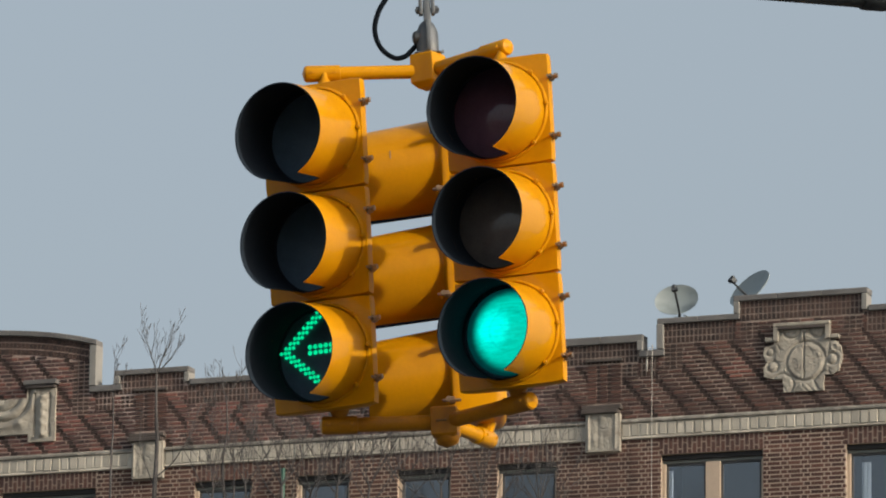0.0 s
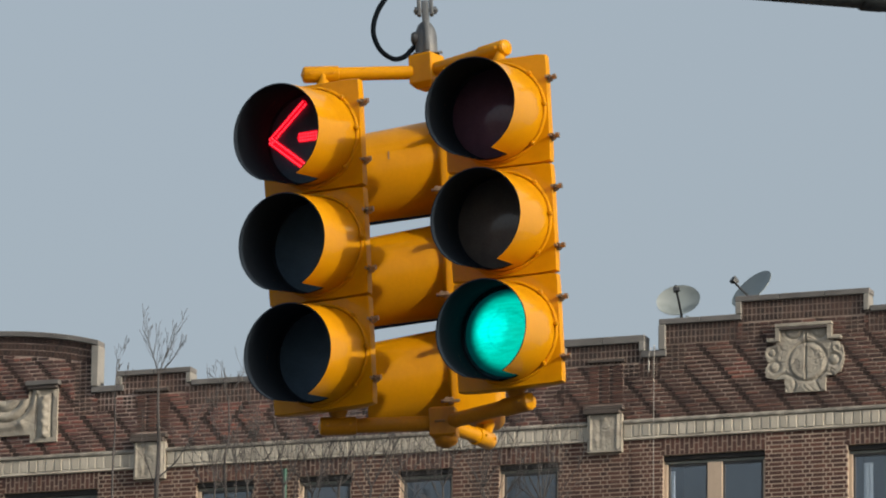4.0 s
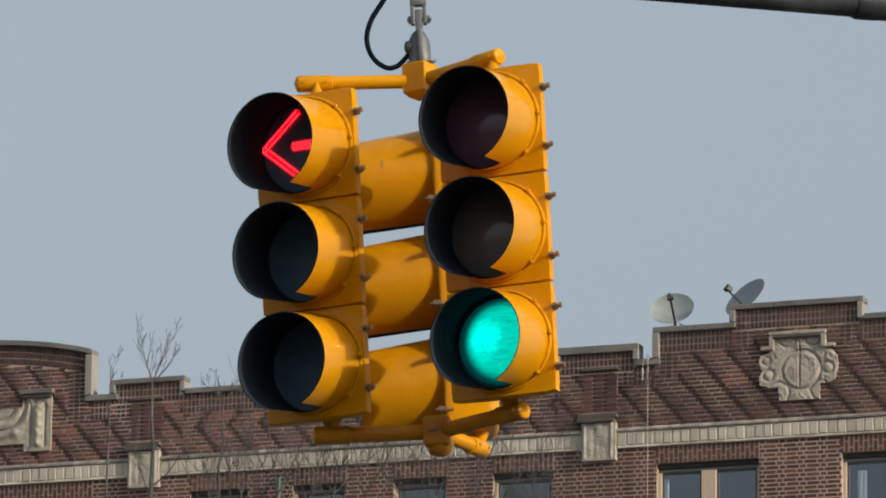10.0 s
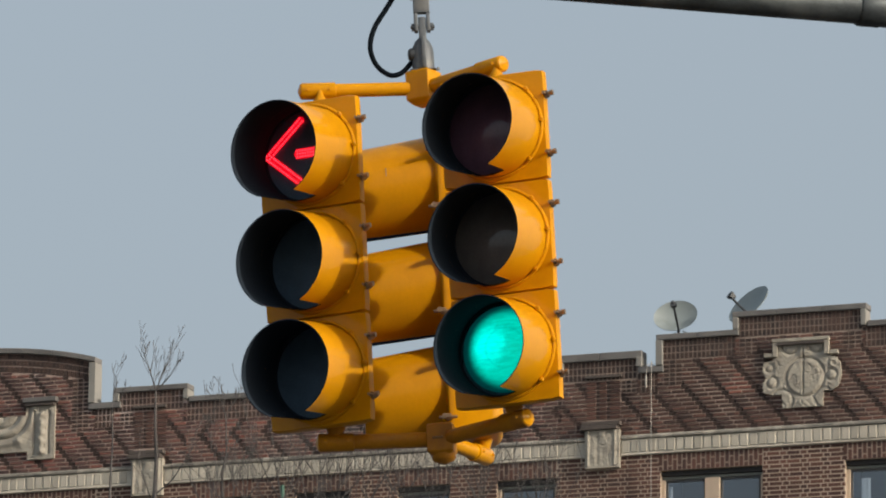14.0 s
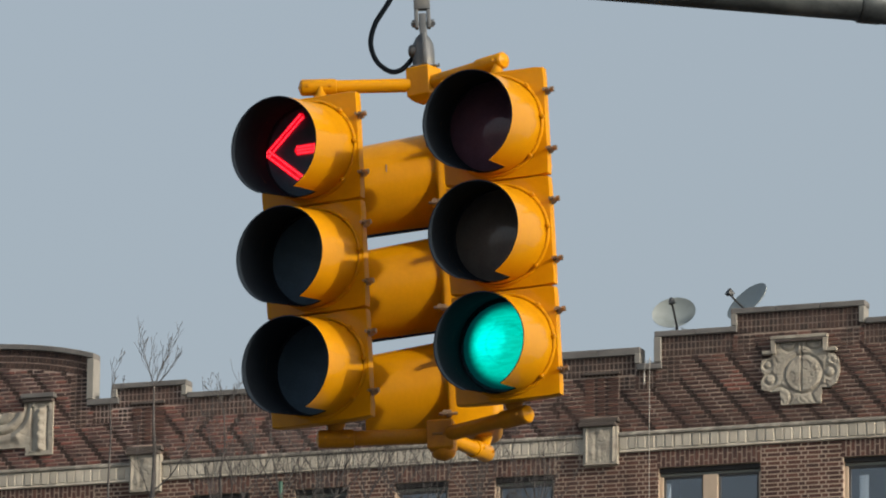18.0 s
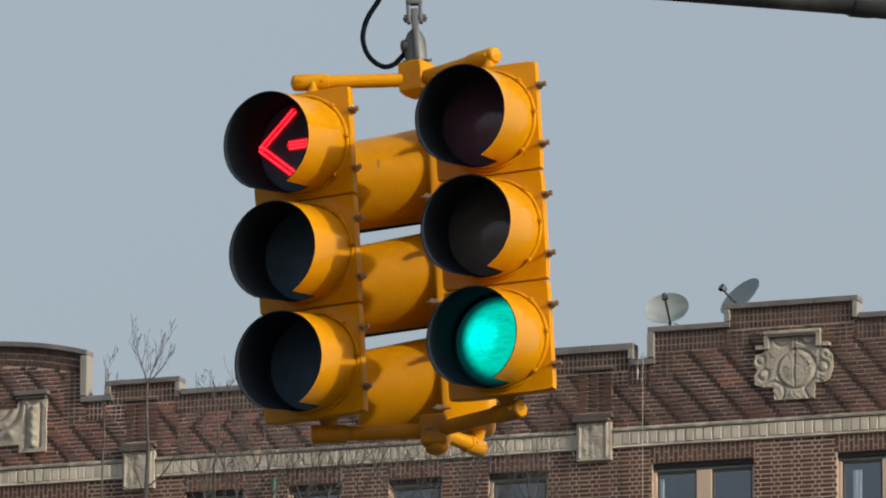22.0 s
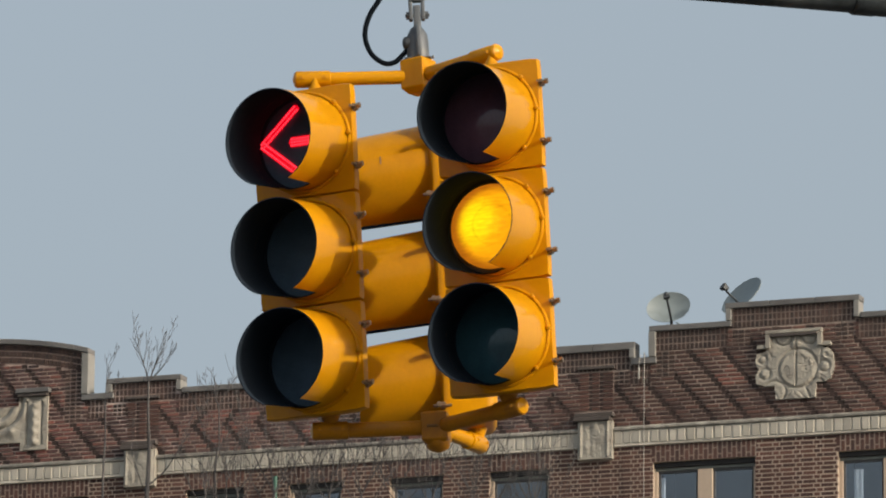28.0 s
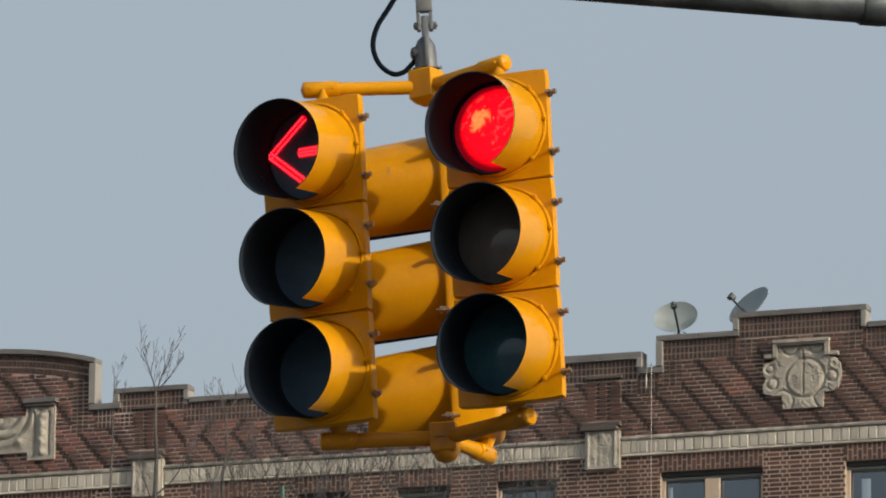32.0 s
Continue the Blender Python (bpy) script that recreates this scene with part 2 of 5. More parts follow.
BROWN = ((0.048, 0.024, 0.020), (0.066, 0.032, 0.025), (0.083, 0.039, 0.029), (0.108, 0.050, 0.037))
RED = ((0.037, 0.023, 0.022), (0.066, 0.036, 0.032), (0.081, 0.043, 0.038), (0.098, 0.050, 0.043), (0.158, 0.066, 0.050))
BRICK_ONE, BRICK_ALL = brick_surface("brown_brick", "object", BROWN), brick_surface("brown_brickwork", "island", BROWN)
FIELD_ALL = brick_surface("red_brown_brickwork", "island", RED, patch=(1.75, 1.32, 1.22))
UMBER = ((0.041, 0.023, 0.020), (0.059, 0.031, 0.026), (0.072, 0.038, 0.030), (0.081, 0.042, 0.034), (0.113, 0.051, 0.038))
BAND_ALL = brick_surface("dark_band_brickwork", "island", ((0.031, 0.020, 0.017), (0.043, 0.026, 0.021), (0.056, 0.033, 0.026), (0.070, 0.040, 0.031)))
REPAIR = brick_surface("red_repair_brick", "object", ((0.12, 0.050, 0.040), (0.17, 0.066, 0.050), (0.21, 0.085, 0.062)))
UMBER_ONE, UMBER_ALL = brick_surface("umber_brick", "object", UMBER), brick_surface("umber_brickwork", "island", UMBER)
# dark brick: burnt headers, with the shade of their recess put into the colour
BURNT_SHADED = brick_surface("burnt_shaded_brick", "island", ((0.025, 0.015, 0.012), (0.034, 0.020, 0.016), (0.046, 0.026, 0.021)))
MORTAR = surface("pale_mortar", (0.430, 0.345, 0.272), 0.9, 0, 0.2, 3, 80, 0.4, 0.003, 0, (0.330, 0.258, 0.206), 0.7)
MORTAR_RED = surface("reddish_mortar", (0.395, 0.292, 0.243), 0.9, 0, 0.3, 6, 80, 0.4, 0.003, 0, (0.740, 0.590, 0.510), 1.1)
MORTAR_DIM = surface("brownish_mortar", (0.360, 0.280, 0.230), 0.9, 0, 0.3, 6, 80, 0.4, 0.003, 0, (0.215, 0.158, 0.132), 1.4)
STONE = surface("cast_stone_trim", (0.500, 0.460, 0.385), 0.85, 0, 0.14, 4, 60, 0.5, 0.004, 0, (0.330, 0.300, 0.252), 1.6, "object", 0.18)
CREST = surface("carved_crest_stone", (0.365, 0.333, 0.278), 0.88, 0, 0.16, 7, 60, 0.5, 0.004, 0, (0.270, 0.243, 0.203), 3.6)
WEATHERED = surface("weathered_cornice_stone", (0.205, 0.190, 0.165), 0.88, 0, 0.3, 7, 60, 0.6, 0.005, 0, (0.400, 0.365, 0.310), 3.5, "object", 0.2)
COPING = surface("weathered_coping_stone", (0.160, 0.154, 0.148), 0.88, 0, 0.18, 3, 50, 0.5, 0.004, 0, (0.115, 0.110, 0.106), 1.8)
UPRIGHT = surface("grey_stone_upright", (0.240, 0.232, 0.214), 0.88, 0, 0.14, 4, 60, 0.5, 0.004, 0, (0.215, 0.206, 0.190), 2.0)
# dark stone of the caps; also colours the shade strip under the crest hood
SLAB = surface("dark_cap_and_shade", (0.085, 0.070, 0.062), 0.85, 0, 0.2, 4, 60, 0.4, 0.003)
FRAME_TAN = surface("tan_painted_window_frame", (0.50, 0.395, 0.300), 0.6, 0, 0.1, 6, 60, 0.1, 0.001)
IRON = surface("black_painted_lintel", (0.022, 0.020, 0.019), 0.6, 0, 0.2, 8, 80, 0.2, 0.001)
FRAME_GREY = surface("grey_green_window_head", (0.16, 0.17, 0.155), 0.6, 0, 0.15, 8, 80, 0.1, 0.001)
FRAME_DARK = surface("dark_bronze_sash", (0.06, 0.06, 0.062), 0.5, 0.2, 0.15, 8, 80, 0.1, 0.001)
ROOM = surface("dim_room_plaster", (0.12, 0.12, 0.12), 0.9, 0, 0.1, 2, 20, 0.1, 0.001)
CLOTH = surface("white_curtain_cloth", (0.72, 0.72, 0.70), 0.9, 0, 0.08, 8, 90, 0.2, 0.001)
TAR = surface("roof_felt", (0.06, 0.06, 0.058), 0.9, 0, 0.2, 2, 40, 0.3, 0.003)
ASPHALT = surface("road_asphalt", (0.055, 0.055, 0.056), 0.9, 0, 0.2, 1.5, 80, 0.5, 0.004, 0, (0.035, 0.035, 0.036), 0.3)
CONCRETE = surface("pavement_concrete", (0.28, 0.27, 0.25), 0.9, 0, 0.12, 2, 60, 0.4, 0.003, 0, (0.18, 0.17, 0.16), 0.8)
BARK = surface("grey_bark", (0.087, 0.080, 0.077), 0.9, 0, 0.3, 6, 60, 0.5, 0.003)
DISH = surface("grey_dish_enamel", (0.218, 0.255, 0.262), 0.5, 0, 0.08, 3, 60, 0.1, 0.0008, 0, (0.174, 0.202, 0.205), 4)
DISH_DARK = surface("dark_dish_bracket", (0.05, 0.055, 0.06), 0.5, 0.3, 0.2, 9, 80, 0.1, 0.0008)
GREEN_PIPE = surface("green_painted_pipe", (0.022, 0.088, 0.062), 0.5, 0, 0.15, 6, 60, 0.1, 0.001)
PALE_WIRE = surface("pale_coax_sheath", (0.36, 0.34, 0.31), 0.6, 0, 0.1, 6, 60, 0.1, 0.0005)

GLASS, gn, gl, gb = nodes_of("window_glass")
gb.inputs["Base Color"].default_value = (0.62, 0.74, 0.90, 1)
gb.inputs["Transmission Weight"].default_value, gb.inputs["Roughness"].default_value, gb.inputs["IOR"].default_value = 1.0, 0.02, 2.05


# ---- mesh helpers ----
def mesh_from(name, verts, faces, mats=(), smooth=False, slots=None):
    me = bpy.data.meshes.new(name)
    me.from_pydata([tuple(v) for v in verts], [], faces)
    for m in mats:
        me.materials.append(m)
    if slots:
        me.polygons.foreach_set("material_index", slots)
    if smooth:
        me.shade_smooth()
    me.update()
    return me


def fixed(me, limit=35):
    """outward normals, smooth but for sharp edges"""
    bm = bmesh.new()
    bm.from_mesh(me)
    bmesh.ops.recalc_face_normals(bm, faces=bm.faces)
    for e in bm.edges:
        e.smooth = len(e.link_faces) == 2 and e.calc_face_angle(0) < radians(limit)
    for f in bm.faces:
        f.smooth = True
    bm.to_mesh(me)
    bm.free()
    return me


def put(name, me, parent=None, m=None, label=""):
    """one mesh object, under a thing or a part"""
    ob = new(name, me)
    ob.parent = parent
    if m is not None:
        ob.matrix_basis = m
    return tagged(ob, label)


def thing(name, label, category, m=None, group="", kind=""):
    ob = new(name)
    ob.empty_display_size = 0.2
    if m is not None:
        ob.matrix_basis = m
    return tagged(ob, label, category, group, kind)


def lathe(profile, seg=40, axis="Y", cap=False):
    """profile of (radius, along) turned round the axis"""
    v, f = [], []
    for r, a in profile:
        for i in range(seg):
            c, s = r * math.cos(2 * math.pi * i / seg), r * math.sin(2 * math.pi * i / seg)
            v.append((c, a, s) if axis == "Y" else ((c, s, a) if axis == "Z" else (a, c, s)))
    for j in range(len(profile) - 1):
        for i in range(seg):
            k = (i + 1) % seg
            f.append((j * seg + i, j * seg + k, (j + 1) * seg + k, (j + 1) * seg + i))
    if cap:
        f.append(tuple(range(seg)))
        f.append(tuple(range((len(profile) - 1) * seg, len(profile) * seg)))
    return v, f


def box_vf(x0, x1, y0, y1, z0, z1):
    v = [(x, y, z) for x in (x0, x1) for y in (y0, y1) for z in (z0, z1)]
    f = [(0, 1, 3, 2), (4, 6, 7, 5), (0, 4, 5, 1), (2, 3, 7, 6), (0, 2, 6, 4), (1, 5, 7, 3)]
    return v, f


def joined(*vfs):
    v, f = [], []
    for a, b in vfs:
        o = len(v)
        v += list(a)
        f += [tuple(i + o for i in q) for q in b]
    return v, f


def moved(vf, m):
    return [tuple(m @ Vector(p)) for p in vf[0]], vf[1]


def bevelled(name, vf, mats, width, seg=2):
    me = mesh_from(name, vf[0], vf[1], mats)
    bm = bmesh.new()
    bm.from_mesh(me)
    bmesh.ops.recalc_face_normals(bm, faces=bm.faces)
    bmesh.ops.bevel(bm, geom=[e for e in bm.edges if len(e.link_faces) == 2 and e.calc_face_angle(0) > 0.5], offset=width, segments=seg, affect="EDGES", profile=0.5)
    bm.to_mesh(me)
    bm.free()
    return fixed(me)


def tube(points, radii, seg=10, caps=True):
    v, f = [], []
    pts = [Vector(p) for p in points]
    side = None
    for i, p in enumerate(pts):
        d = (pts[min(i + 1, len(pts) - 1)] - pts[max(i - 1, 0)]).normalized()
        if side is None:
            side = d.orthogonal().normalized()
        side = (side - d * side.dot(d)).normalized()
        up = d.cross(side)
        r = radii[i] if isinstance(radii, (list, tuple)) else radii
        v += [tuple(p + r * (math.cos(2 * math.pi * k / seg) * side + math.sin(2 * math.pi * k / seg) * up)) for k in range(seg)]
    for j in range(len(pts) - 1):
        for i in range(seg):
            k = (i + 1) % seg
            f.append((j * seg + i, j * seg + k, (j + 1) * seg + k, (j + 1) * seg + i))
    if caps:
        f.append(tuple(reversed(range(seg))))
        f.append(tuple(range((len(pts) - 1) * seg, len(pts) * seg)))
    return v, f


def smooth_curve(pts, n=8):
    """points along a smooth line through pts"""
    p = [Vector(q) for q in pts]
    out = []
    for i in range(len(p) - 1):
        a, b, c, d = p[max(i - 1, 0)], p[i], p[i + 1], p[min(i + 2, len(p) - 1)]
        for k in range(n):
            t = k / n
            out.append(0.5 * ((2 * b) + (c - a) * t + (2 * a - 5 * b + 4 * c - d) * t * t + (3 * b - a - 3 * c + d) * t ** 3))
    return out + [p[-1]]


# ---- ground ----
gv = [(-1500, -1500, 0), (1500, -1500, 0), (1500, 1500, 0), (-1500, 1500, 0)]
tagged(put("ground", mesh_from("ground", gv, [(0, 1, 2, 3)], [ASPHALT])), "grey asphalt street surface", "ground", kind="structure")
BUILD = pose(5.536, 91.023, 0, 0, 0, -20.5)
pave = bevelled("pavement", box_vf(-40, 30, -6.0, 0.3, -0.2, 0.16), [CONCRETE], 0.02)
tagged(put("pavement", pave, None, BUILD), "grey concrete pavement along the building", "pavement", kind="structure")

# ---- traffic signal ----
HUB_Z = 0.579
SECTION = 0.357          # from lamp to lamp
SIDE_SECTION = 0.350     # the same on the head for the side street
LENS_R = 0.1515
SIGNAL = thing("traffic_signal", "yellow three-way traffic signal hung on a bracket from a steel arm", "traffic signal", pose(-0.022, 18.998, 5.997, 0, -3.45, 0))


def rounded_square(half_w, half_h, r, n):
    """outline points, n a multiple of 4, as seen along -Y"""
    out = []
    for i in range(n):
        a = 2 * math.pi * i / n
        c, s = math.cos(a), math.sin(a)
        t = min(half_w / abs(c) if abs(c) > 1e-9 else 9, half_h / abs(s) if abs(s) > 1e-9 else 9)
        x, z = c * t, s * t
        cx, cz = max(-half_w + r, min(half_w - r, x)), max(-half_h + r, min(half_h - r, z))
        d = math.hypot(x - cx, z - cz)
        if d > r:
            x, z = cx + (x - cx) * r / d, cz + (z - cz) * r / d
        out.append((x, z))
    return out


def door_mesh(pitch, deep):
    """square door with a round hole, thick rim and rounded corners"""
    n = 64
    sq = rounded_square(0.1745, pitch / 2 - 0.0015, 0.010, n)
    si = rounded_square(0.172, pitch / 2 - 0.004, 0.009, n)
    ring = [(math.cos(2 * math.pi * i / n), math.sin(2 * math.pi * i / n)) for i in range(n)]
    loops = [[(x, deep, z) for x, z in sq], [(x, 0.005, z) for x, z in sq], [(x, 0.0, z) for x, z in si],
             [(0.163 * c, 0.0, 0.163 * s) for c, s in ring], [(0.150 * c, 0.0, 0.150 * s) for c, s in ring], [(0.150 * c, 0.03, 0.150 * s) for c, s in ring]]
    v = [p for lp in loops for p in lp]
    f = [(j * n + i, j * n + (i + 1) % n, (j + 1) * n + (i + 1) % n, (j + 1) * n + i) for j in range(len(loops) - 1) for i in range(n)]
    return fixed(mesh_from("door", v, f, [YELLOW, BLACK], slots=[1 if j >= 3 else 0 for j in range(len(loops) - 1) for i in range(n)]), 50)


VISOR_L, VISOR_DROP = 0.272, 0.0375


def visor_mesh(gap_in, gap_out, radius, collar, drop, slant):
    """tunnel visor: a closed collar, then open along its underside, black inside, drooping a little, its mouth cut on the slant"""
    n, th = 56, 0.0035
    ways = [(collar * j / 3, 0.0) for j in range(4)] if collar else []
    ways += [(collar + (1 - collar) * j / 14, gap_in + (gap_out - gap_in) * j / 14) for j in range(15)]
    v, f, slots = [], [], []
    for skin in (0, 1):
        for u, gap in ways:
            r = 0.1575 + (radius - 0.1575) * u - skin * th
            a0, a1 = radians(-90 + gap), radians(270 - gap)
            for i in range(n + 1):
                a = a0 + (a1 - a0) * i / n
                v.append((r * math.cos(a), -(VISOR_L + slant * r * math.cos(a)) * u, r * math.sin(a) - drop * u))
    rows = len(ways) - 1
    w, size = n + 1, (n + 1) * (rows + 1)
    for j in range(rows):
        if collar and j == 3:
            continue
        for i in range(n):
            q = (j * w + i, j * w + i + 1, (j + 1) * w + i + 1, (j + 1) * w + i)
            f.append(q), slots.append(0)
            f.append(tuple(size + k for k in reversed(q))), slots.append(1)
    for i in range(n):
        k = rows * w + i
        f.append((k, k + 1, size + k + 1, size + k)), slots.append(1)
    for j in range(4 if collar else 0, rows):
        for i in (0, n):
            k = j * w + i
            f.append((k, k + w, size + k + w, size + k)), slots.append(1)
    return fixed(mesh_from("visor", v, f, [YELLOW, BLACK], slots=slots), 40)


def ring_mesh():
    v, f = lathe([(0.158, -0.001), (0.1585, -0.007), (0.161, -0.009), (0.165, -0.008), (0.167, -0.004), (0.168, 0.0)], 64)
    return fixed(mesh_from("retaining_ring", v, f, [YELLOW]))


def lens_mesh(mat, bulge, name="lens"):
    prof = [(LENS_R * math.sin(radians(a)) , 0.012 - bulge * (1 - (math.sin(radians(a))) ** 2)) for a in (90, 75, 62, 50, 40, 30, 20, 10, 1)]
    v, f = lathe(prof, 48)
    f.append(tuple(range(len(v) - 48, len(v))))
    return fixed(mesh_from(name, v, f, [mat]), 80)


def lamp_mesh(mat, r=0.140):
    prof = [(r * math.sin(radians(a)), 0.010 - 0.036 * (1 - (math.sin(radians(a))) ** 2)) for a in (90, 75, 62, 50, 40, 30, 20, 10, 1)]
    v, f = lathe(prof, 48)
    f.append(tuple(range(len(v) - 48, len(v))))
    return fixed(mesh_from("lit_lamp", v, f, [mat]), 80)


def led_strip(a, b, half, rows, step, size):
    """rows of round diodes along a line from a to b on the lens"""
    a, b = Vector(a), Vector(b)
    d = (b - a).normalized()
    s = Vector((-d.y, d.x))
    n = int((b - a).length / step)
    out = []
    for i in range(n + 1):
        for k in range(rows):
            o = a + d * (i * step) + s * ((k / max(1, rows - 1) * 2 - 1) * half if rows > 1 else 0)
            out.append((o.x, o.y, size))
    return out


def diodes(dots, mat, strips=(), under=None):
    """diodes on the lens, some with a dimmer diffuser strip under them"""
    v, f, slots = [], [], []
    for a, b, half in strips:
        a, b = Vector(a), Vector(b)
        d = (b - a).normalized()
        side = Vector((-d.y, d.x)) * half
        ring = [a + side, a - d * half * 0.5, a - side, b - side, b + d * half * 0.5, b + side]
        o = len(v)
        v += [(q.x, y, q.y) for y in (0.0, -0.0012) for q in ring]
        f += [(o + i, o + (i + 1) % 6, o + 6 + (i + 1) % 6, o + 6 + i) for i in range(6)] + [tuple(range(o + 6, o + 12))]
        slots += [1] * 7
    for x, z, r in dots:
        o = len(v)
        v += [(x + r * math.cos(k * math.pi / 4), 0.0, z + r * math.sin(k * math.pi / 4)) for k in range(8)]
        v += [(x + 0.6 * r * math.cos(k * math.pi / 4), -0.003, z + 0.6 * r * math.sin(k * math.pi / 4)) for k in range(8)]
        f += [(o + k, o + (k + 1) % 8, o + 8 + (k + 1) % 8, o + 8 + k) for k in range(8)]
        f.append(tuple(o + 8 + k for k in range(8)))
        slots += [0] * 9
    return mesh_from("lit_arrow", v, f, [mat, under] if under else [mat], slots=slots)


# strokes on the lens: across, up
red_head = led_strip((-0.142, 0.010), (-0.020, 0.120), 0.0070, 2, 0.0095, 0.0037) + led_strip((-0.142, 0.010), (-0.030, -0.088), 0.0080, 2, 0.0095, 0.0039)
red_shaft = led_strip((-0.040, 0.008), (0.13, 0.008), 0.0100, 3, 0.0095, 0.0036)
amber_head = led_strip((-0.126, 0.018), (-0.018, 0.122), 0.0030, 2, 0.006, 0.0042) + led_strip((-0.126, 0.016), (-0.020, -0.085), 0.007, 3, 0.006, 0.0050)
amber_shaft = led_strip((-0.046, 0.018), (0.13, 0.018), 0.006, 3, 0.006, 0.005)
green_head = [(-0.143 + abs(row) * 0.0162 + c * 0.0130, row * 0.0148 + 0.020, 0.0063) for row in range(-8, 9) for c in range(3)]
green_shaft = [(-0.043 + c * 0.0185, z, 0.0082) for c in range(9) for z in (0.0110, 0.0300)]

RING = ring_mesh()
DOORS = {pitch: door_mesh(pitch, deep) for pitch, deep in ((SECTION, 0.034), (SIDE_SECTION, 0.018))}
ARROW_VISOR, WIDE_VISOR = visor_mesh(21, 25, 0.159, 0.29, VISOR_DROP, 0.13), visor_mesh(21, 25, 0.159, 0.29, VISOR_DROP, 0.19)
NARROW_VISOR, CUT_VISOR = visor_mesh(6, 10, 0.1505, 0.0, 0.034, 0.0), visor_mesh(20, 32, 0.1505, 0.0, 0.034, 0.0)
LENSES = {"red": lens_mesh(LENS_RED, 0.040), "amber": lens_mesh(LENS_AMBER, 0.040), "green": lens_mesh(LENS_GREEN, 0.040), "dark": lens_mesh(LENS_DARK, 0.006)}
screw_vf = lathe([(0.0045, 0.004), (0.0045, -0.012), (0.008, -0.012), (0.009, -0.018), (0.006, -0.022), (0.001, -0.023)], 10)
SCREW = fixed(mesh_from("ring_clip", screw_vf[0], screw_vf[1], [YELLOW]))
latch_vf = joined(lathe([(0.005, -0.030), (0.005, -0.006), (0.012, -0.006), (0.012, 0.010), (0.005, 0.010), (0.005, 0.03)], 8, "Y", True),
                  box_vf(-0.006, 0.018, -0.004, 0.006, -0.004, 0.004), moved(lathe([(0.009, -0.006), (0.009, 0.006)], 6, "X", True), pose(0.022, -0.012, 0)))
LATCH = fixed(mesh_from("latch_bolt", latch_vf[0], latch_vf[1], [BRONZE]))


def housing_mesh(pitch, deep):
    """three hollow cast bodies in one column, drawn in towards the back"""
    v, f = [], []
    n = 48
    for k in (-1, 0, 1):
        loops = []
        square = ((deep, 0.160, 0.1735, 0.02), (0.05, 0.159, 0.173, 0.02), (0.135, 0.149, 0.164, 0.025), (0.150, 0.146, 0.162, 0.028), (0.160, 0.1415, 0.158, 0.03), (0.168, 0.135, 0.151, 0.035), (0.173, 0.126, 0.142, 0.04), (0.175, 0.112, 0.128, 0.04))
        for y, w, h, r in square if deep < 0.02 else ((deep, 0.160, 0.176, 0.02), (0.06, 0.156, 0.174, 0.03), (0.12, 0.128, 0.162, 0.04), (0.165, 0.100, 0.145, 0.05), (0.18, 0.085, 0.13, 0.05)):
            loops.append([(x, y, z + k * pitch) for x, z in rounded_square(w, h, r, n)])
        o = len(v)
        v += [p for lp in loops for p in lp]
        f += [(o + j * n + i, o + j * n + (i + 1) % n, o + (j + 1) * n + (i + 1) % n, o + (j + 1) * n + i) for j in range(len(loops) - 1) for i in range(n)]
        f.append(tuple(o + (len(loops) - 1) * n + i for i in range(n)))
    return fixed(mesh_from("signal_head", v, f, [YELLOW]), 45)


HOUSINGS = {pitch: housing_mesh(pitch, deep) for pitch, deep in ((SECTION, 0.034), (SIDE_SECTION, 0.018))}
MOVERS = {}


def signal_head(m, lenses, label, lamps=(), visors=(WIDE_VISOR,) * 3, pitch=SECTION, turns=(0, 0, 0)):
    head = put("signal_head", HOUSINGS[pitch], SIGNAL, m, label)
    for k, lens, visor, turn in zip((1, 0, -1), lenses, visors, turns):
        z = k * pitch
        put("door", DOORS[pitch], head, pose(0, 0, z))
        put("visor", visor, head, pose(0, 0, z, 0, 0, turn), "yellow tunnel visor, black inside")
        put("retaining_ring", RING, head, pose(0, 0, z))
        put("lens", LENSES[lens], head, pose(0, 0, z), "dark unlit lens")
        for a in (44, 136, -44, -136, 3) if pitch == SECTION else (44, 136, -44, -136):
            put("ring_clip", SCREW, head, pose(0.166 * math.cos(radians(a)), 0.0, z + 0.166 * math.sin(radians(a)), 0, -a, 0))
        for dz in (0.096, -0.096) if pitch == SECTION else (0.074, -0.118):
            put("latch_bolt", LATCH, head, pose(0.177, 0.012 if pitch == SECTION else -0.004, z + dz), "tarnished latch bolt")
    for key, k, me, label in lamps:
        MOVERS.setdefault(key, []).append(put("lit_lamp" if "ball" in key else label.split()[-1], me, head, pose(0, 0, k * pitch), label))
    return head


signal_head(pose(-0.380, -0.121, -0.011, 0, 0, -23.5), ("dark", "dark", "dark"), "yellow turn-arrow signal head of three lamps",
            (("red_arrow", 1, diodes(red_head, ARROW_RED, (((-0.142, 0.010), (-0.018, 0.122), 0.0128), ((-0.142, 0.010), (-0.029, -0.089), 0.0142)), ARROW_RED_DIM), "glowing red arrowhead"), ("red_arrow", 1, diodes(red_shaft, ARROW_RED, (((-0.043, 0.008), (0.132, 0.008), 0.0168),), ARROW_RED_DIM), "glowing red shaft"),
             ("amber_arrow", 0, diodes(amber_head, ARROW_AMBER), "glowing amber arrowhead"), ("amber_arrow", 0, diodes(amber_shaft, ARROW_AMBER), "glowing amber shaft"),
             ("green_arrow", -1, diodes(green_head, ARROW_GREEN), "glowing green arrowhead"), ("green_arrow", -1, diodes(green_shaft, ARROW_GREEN), "glowing green shaft")), visors=(ARROW_VISOR,) * 3, turns=(-0.2, 0.4, 1.1))
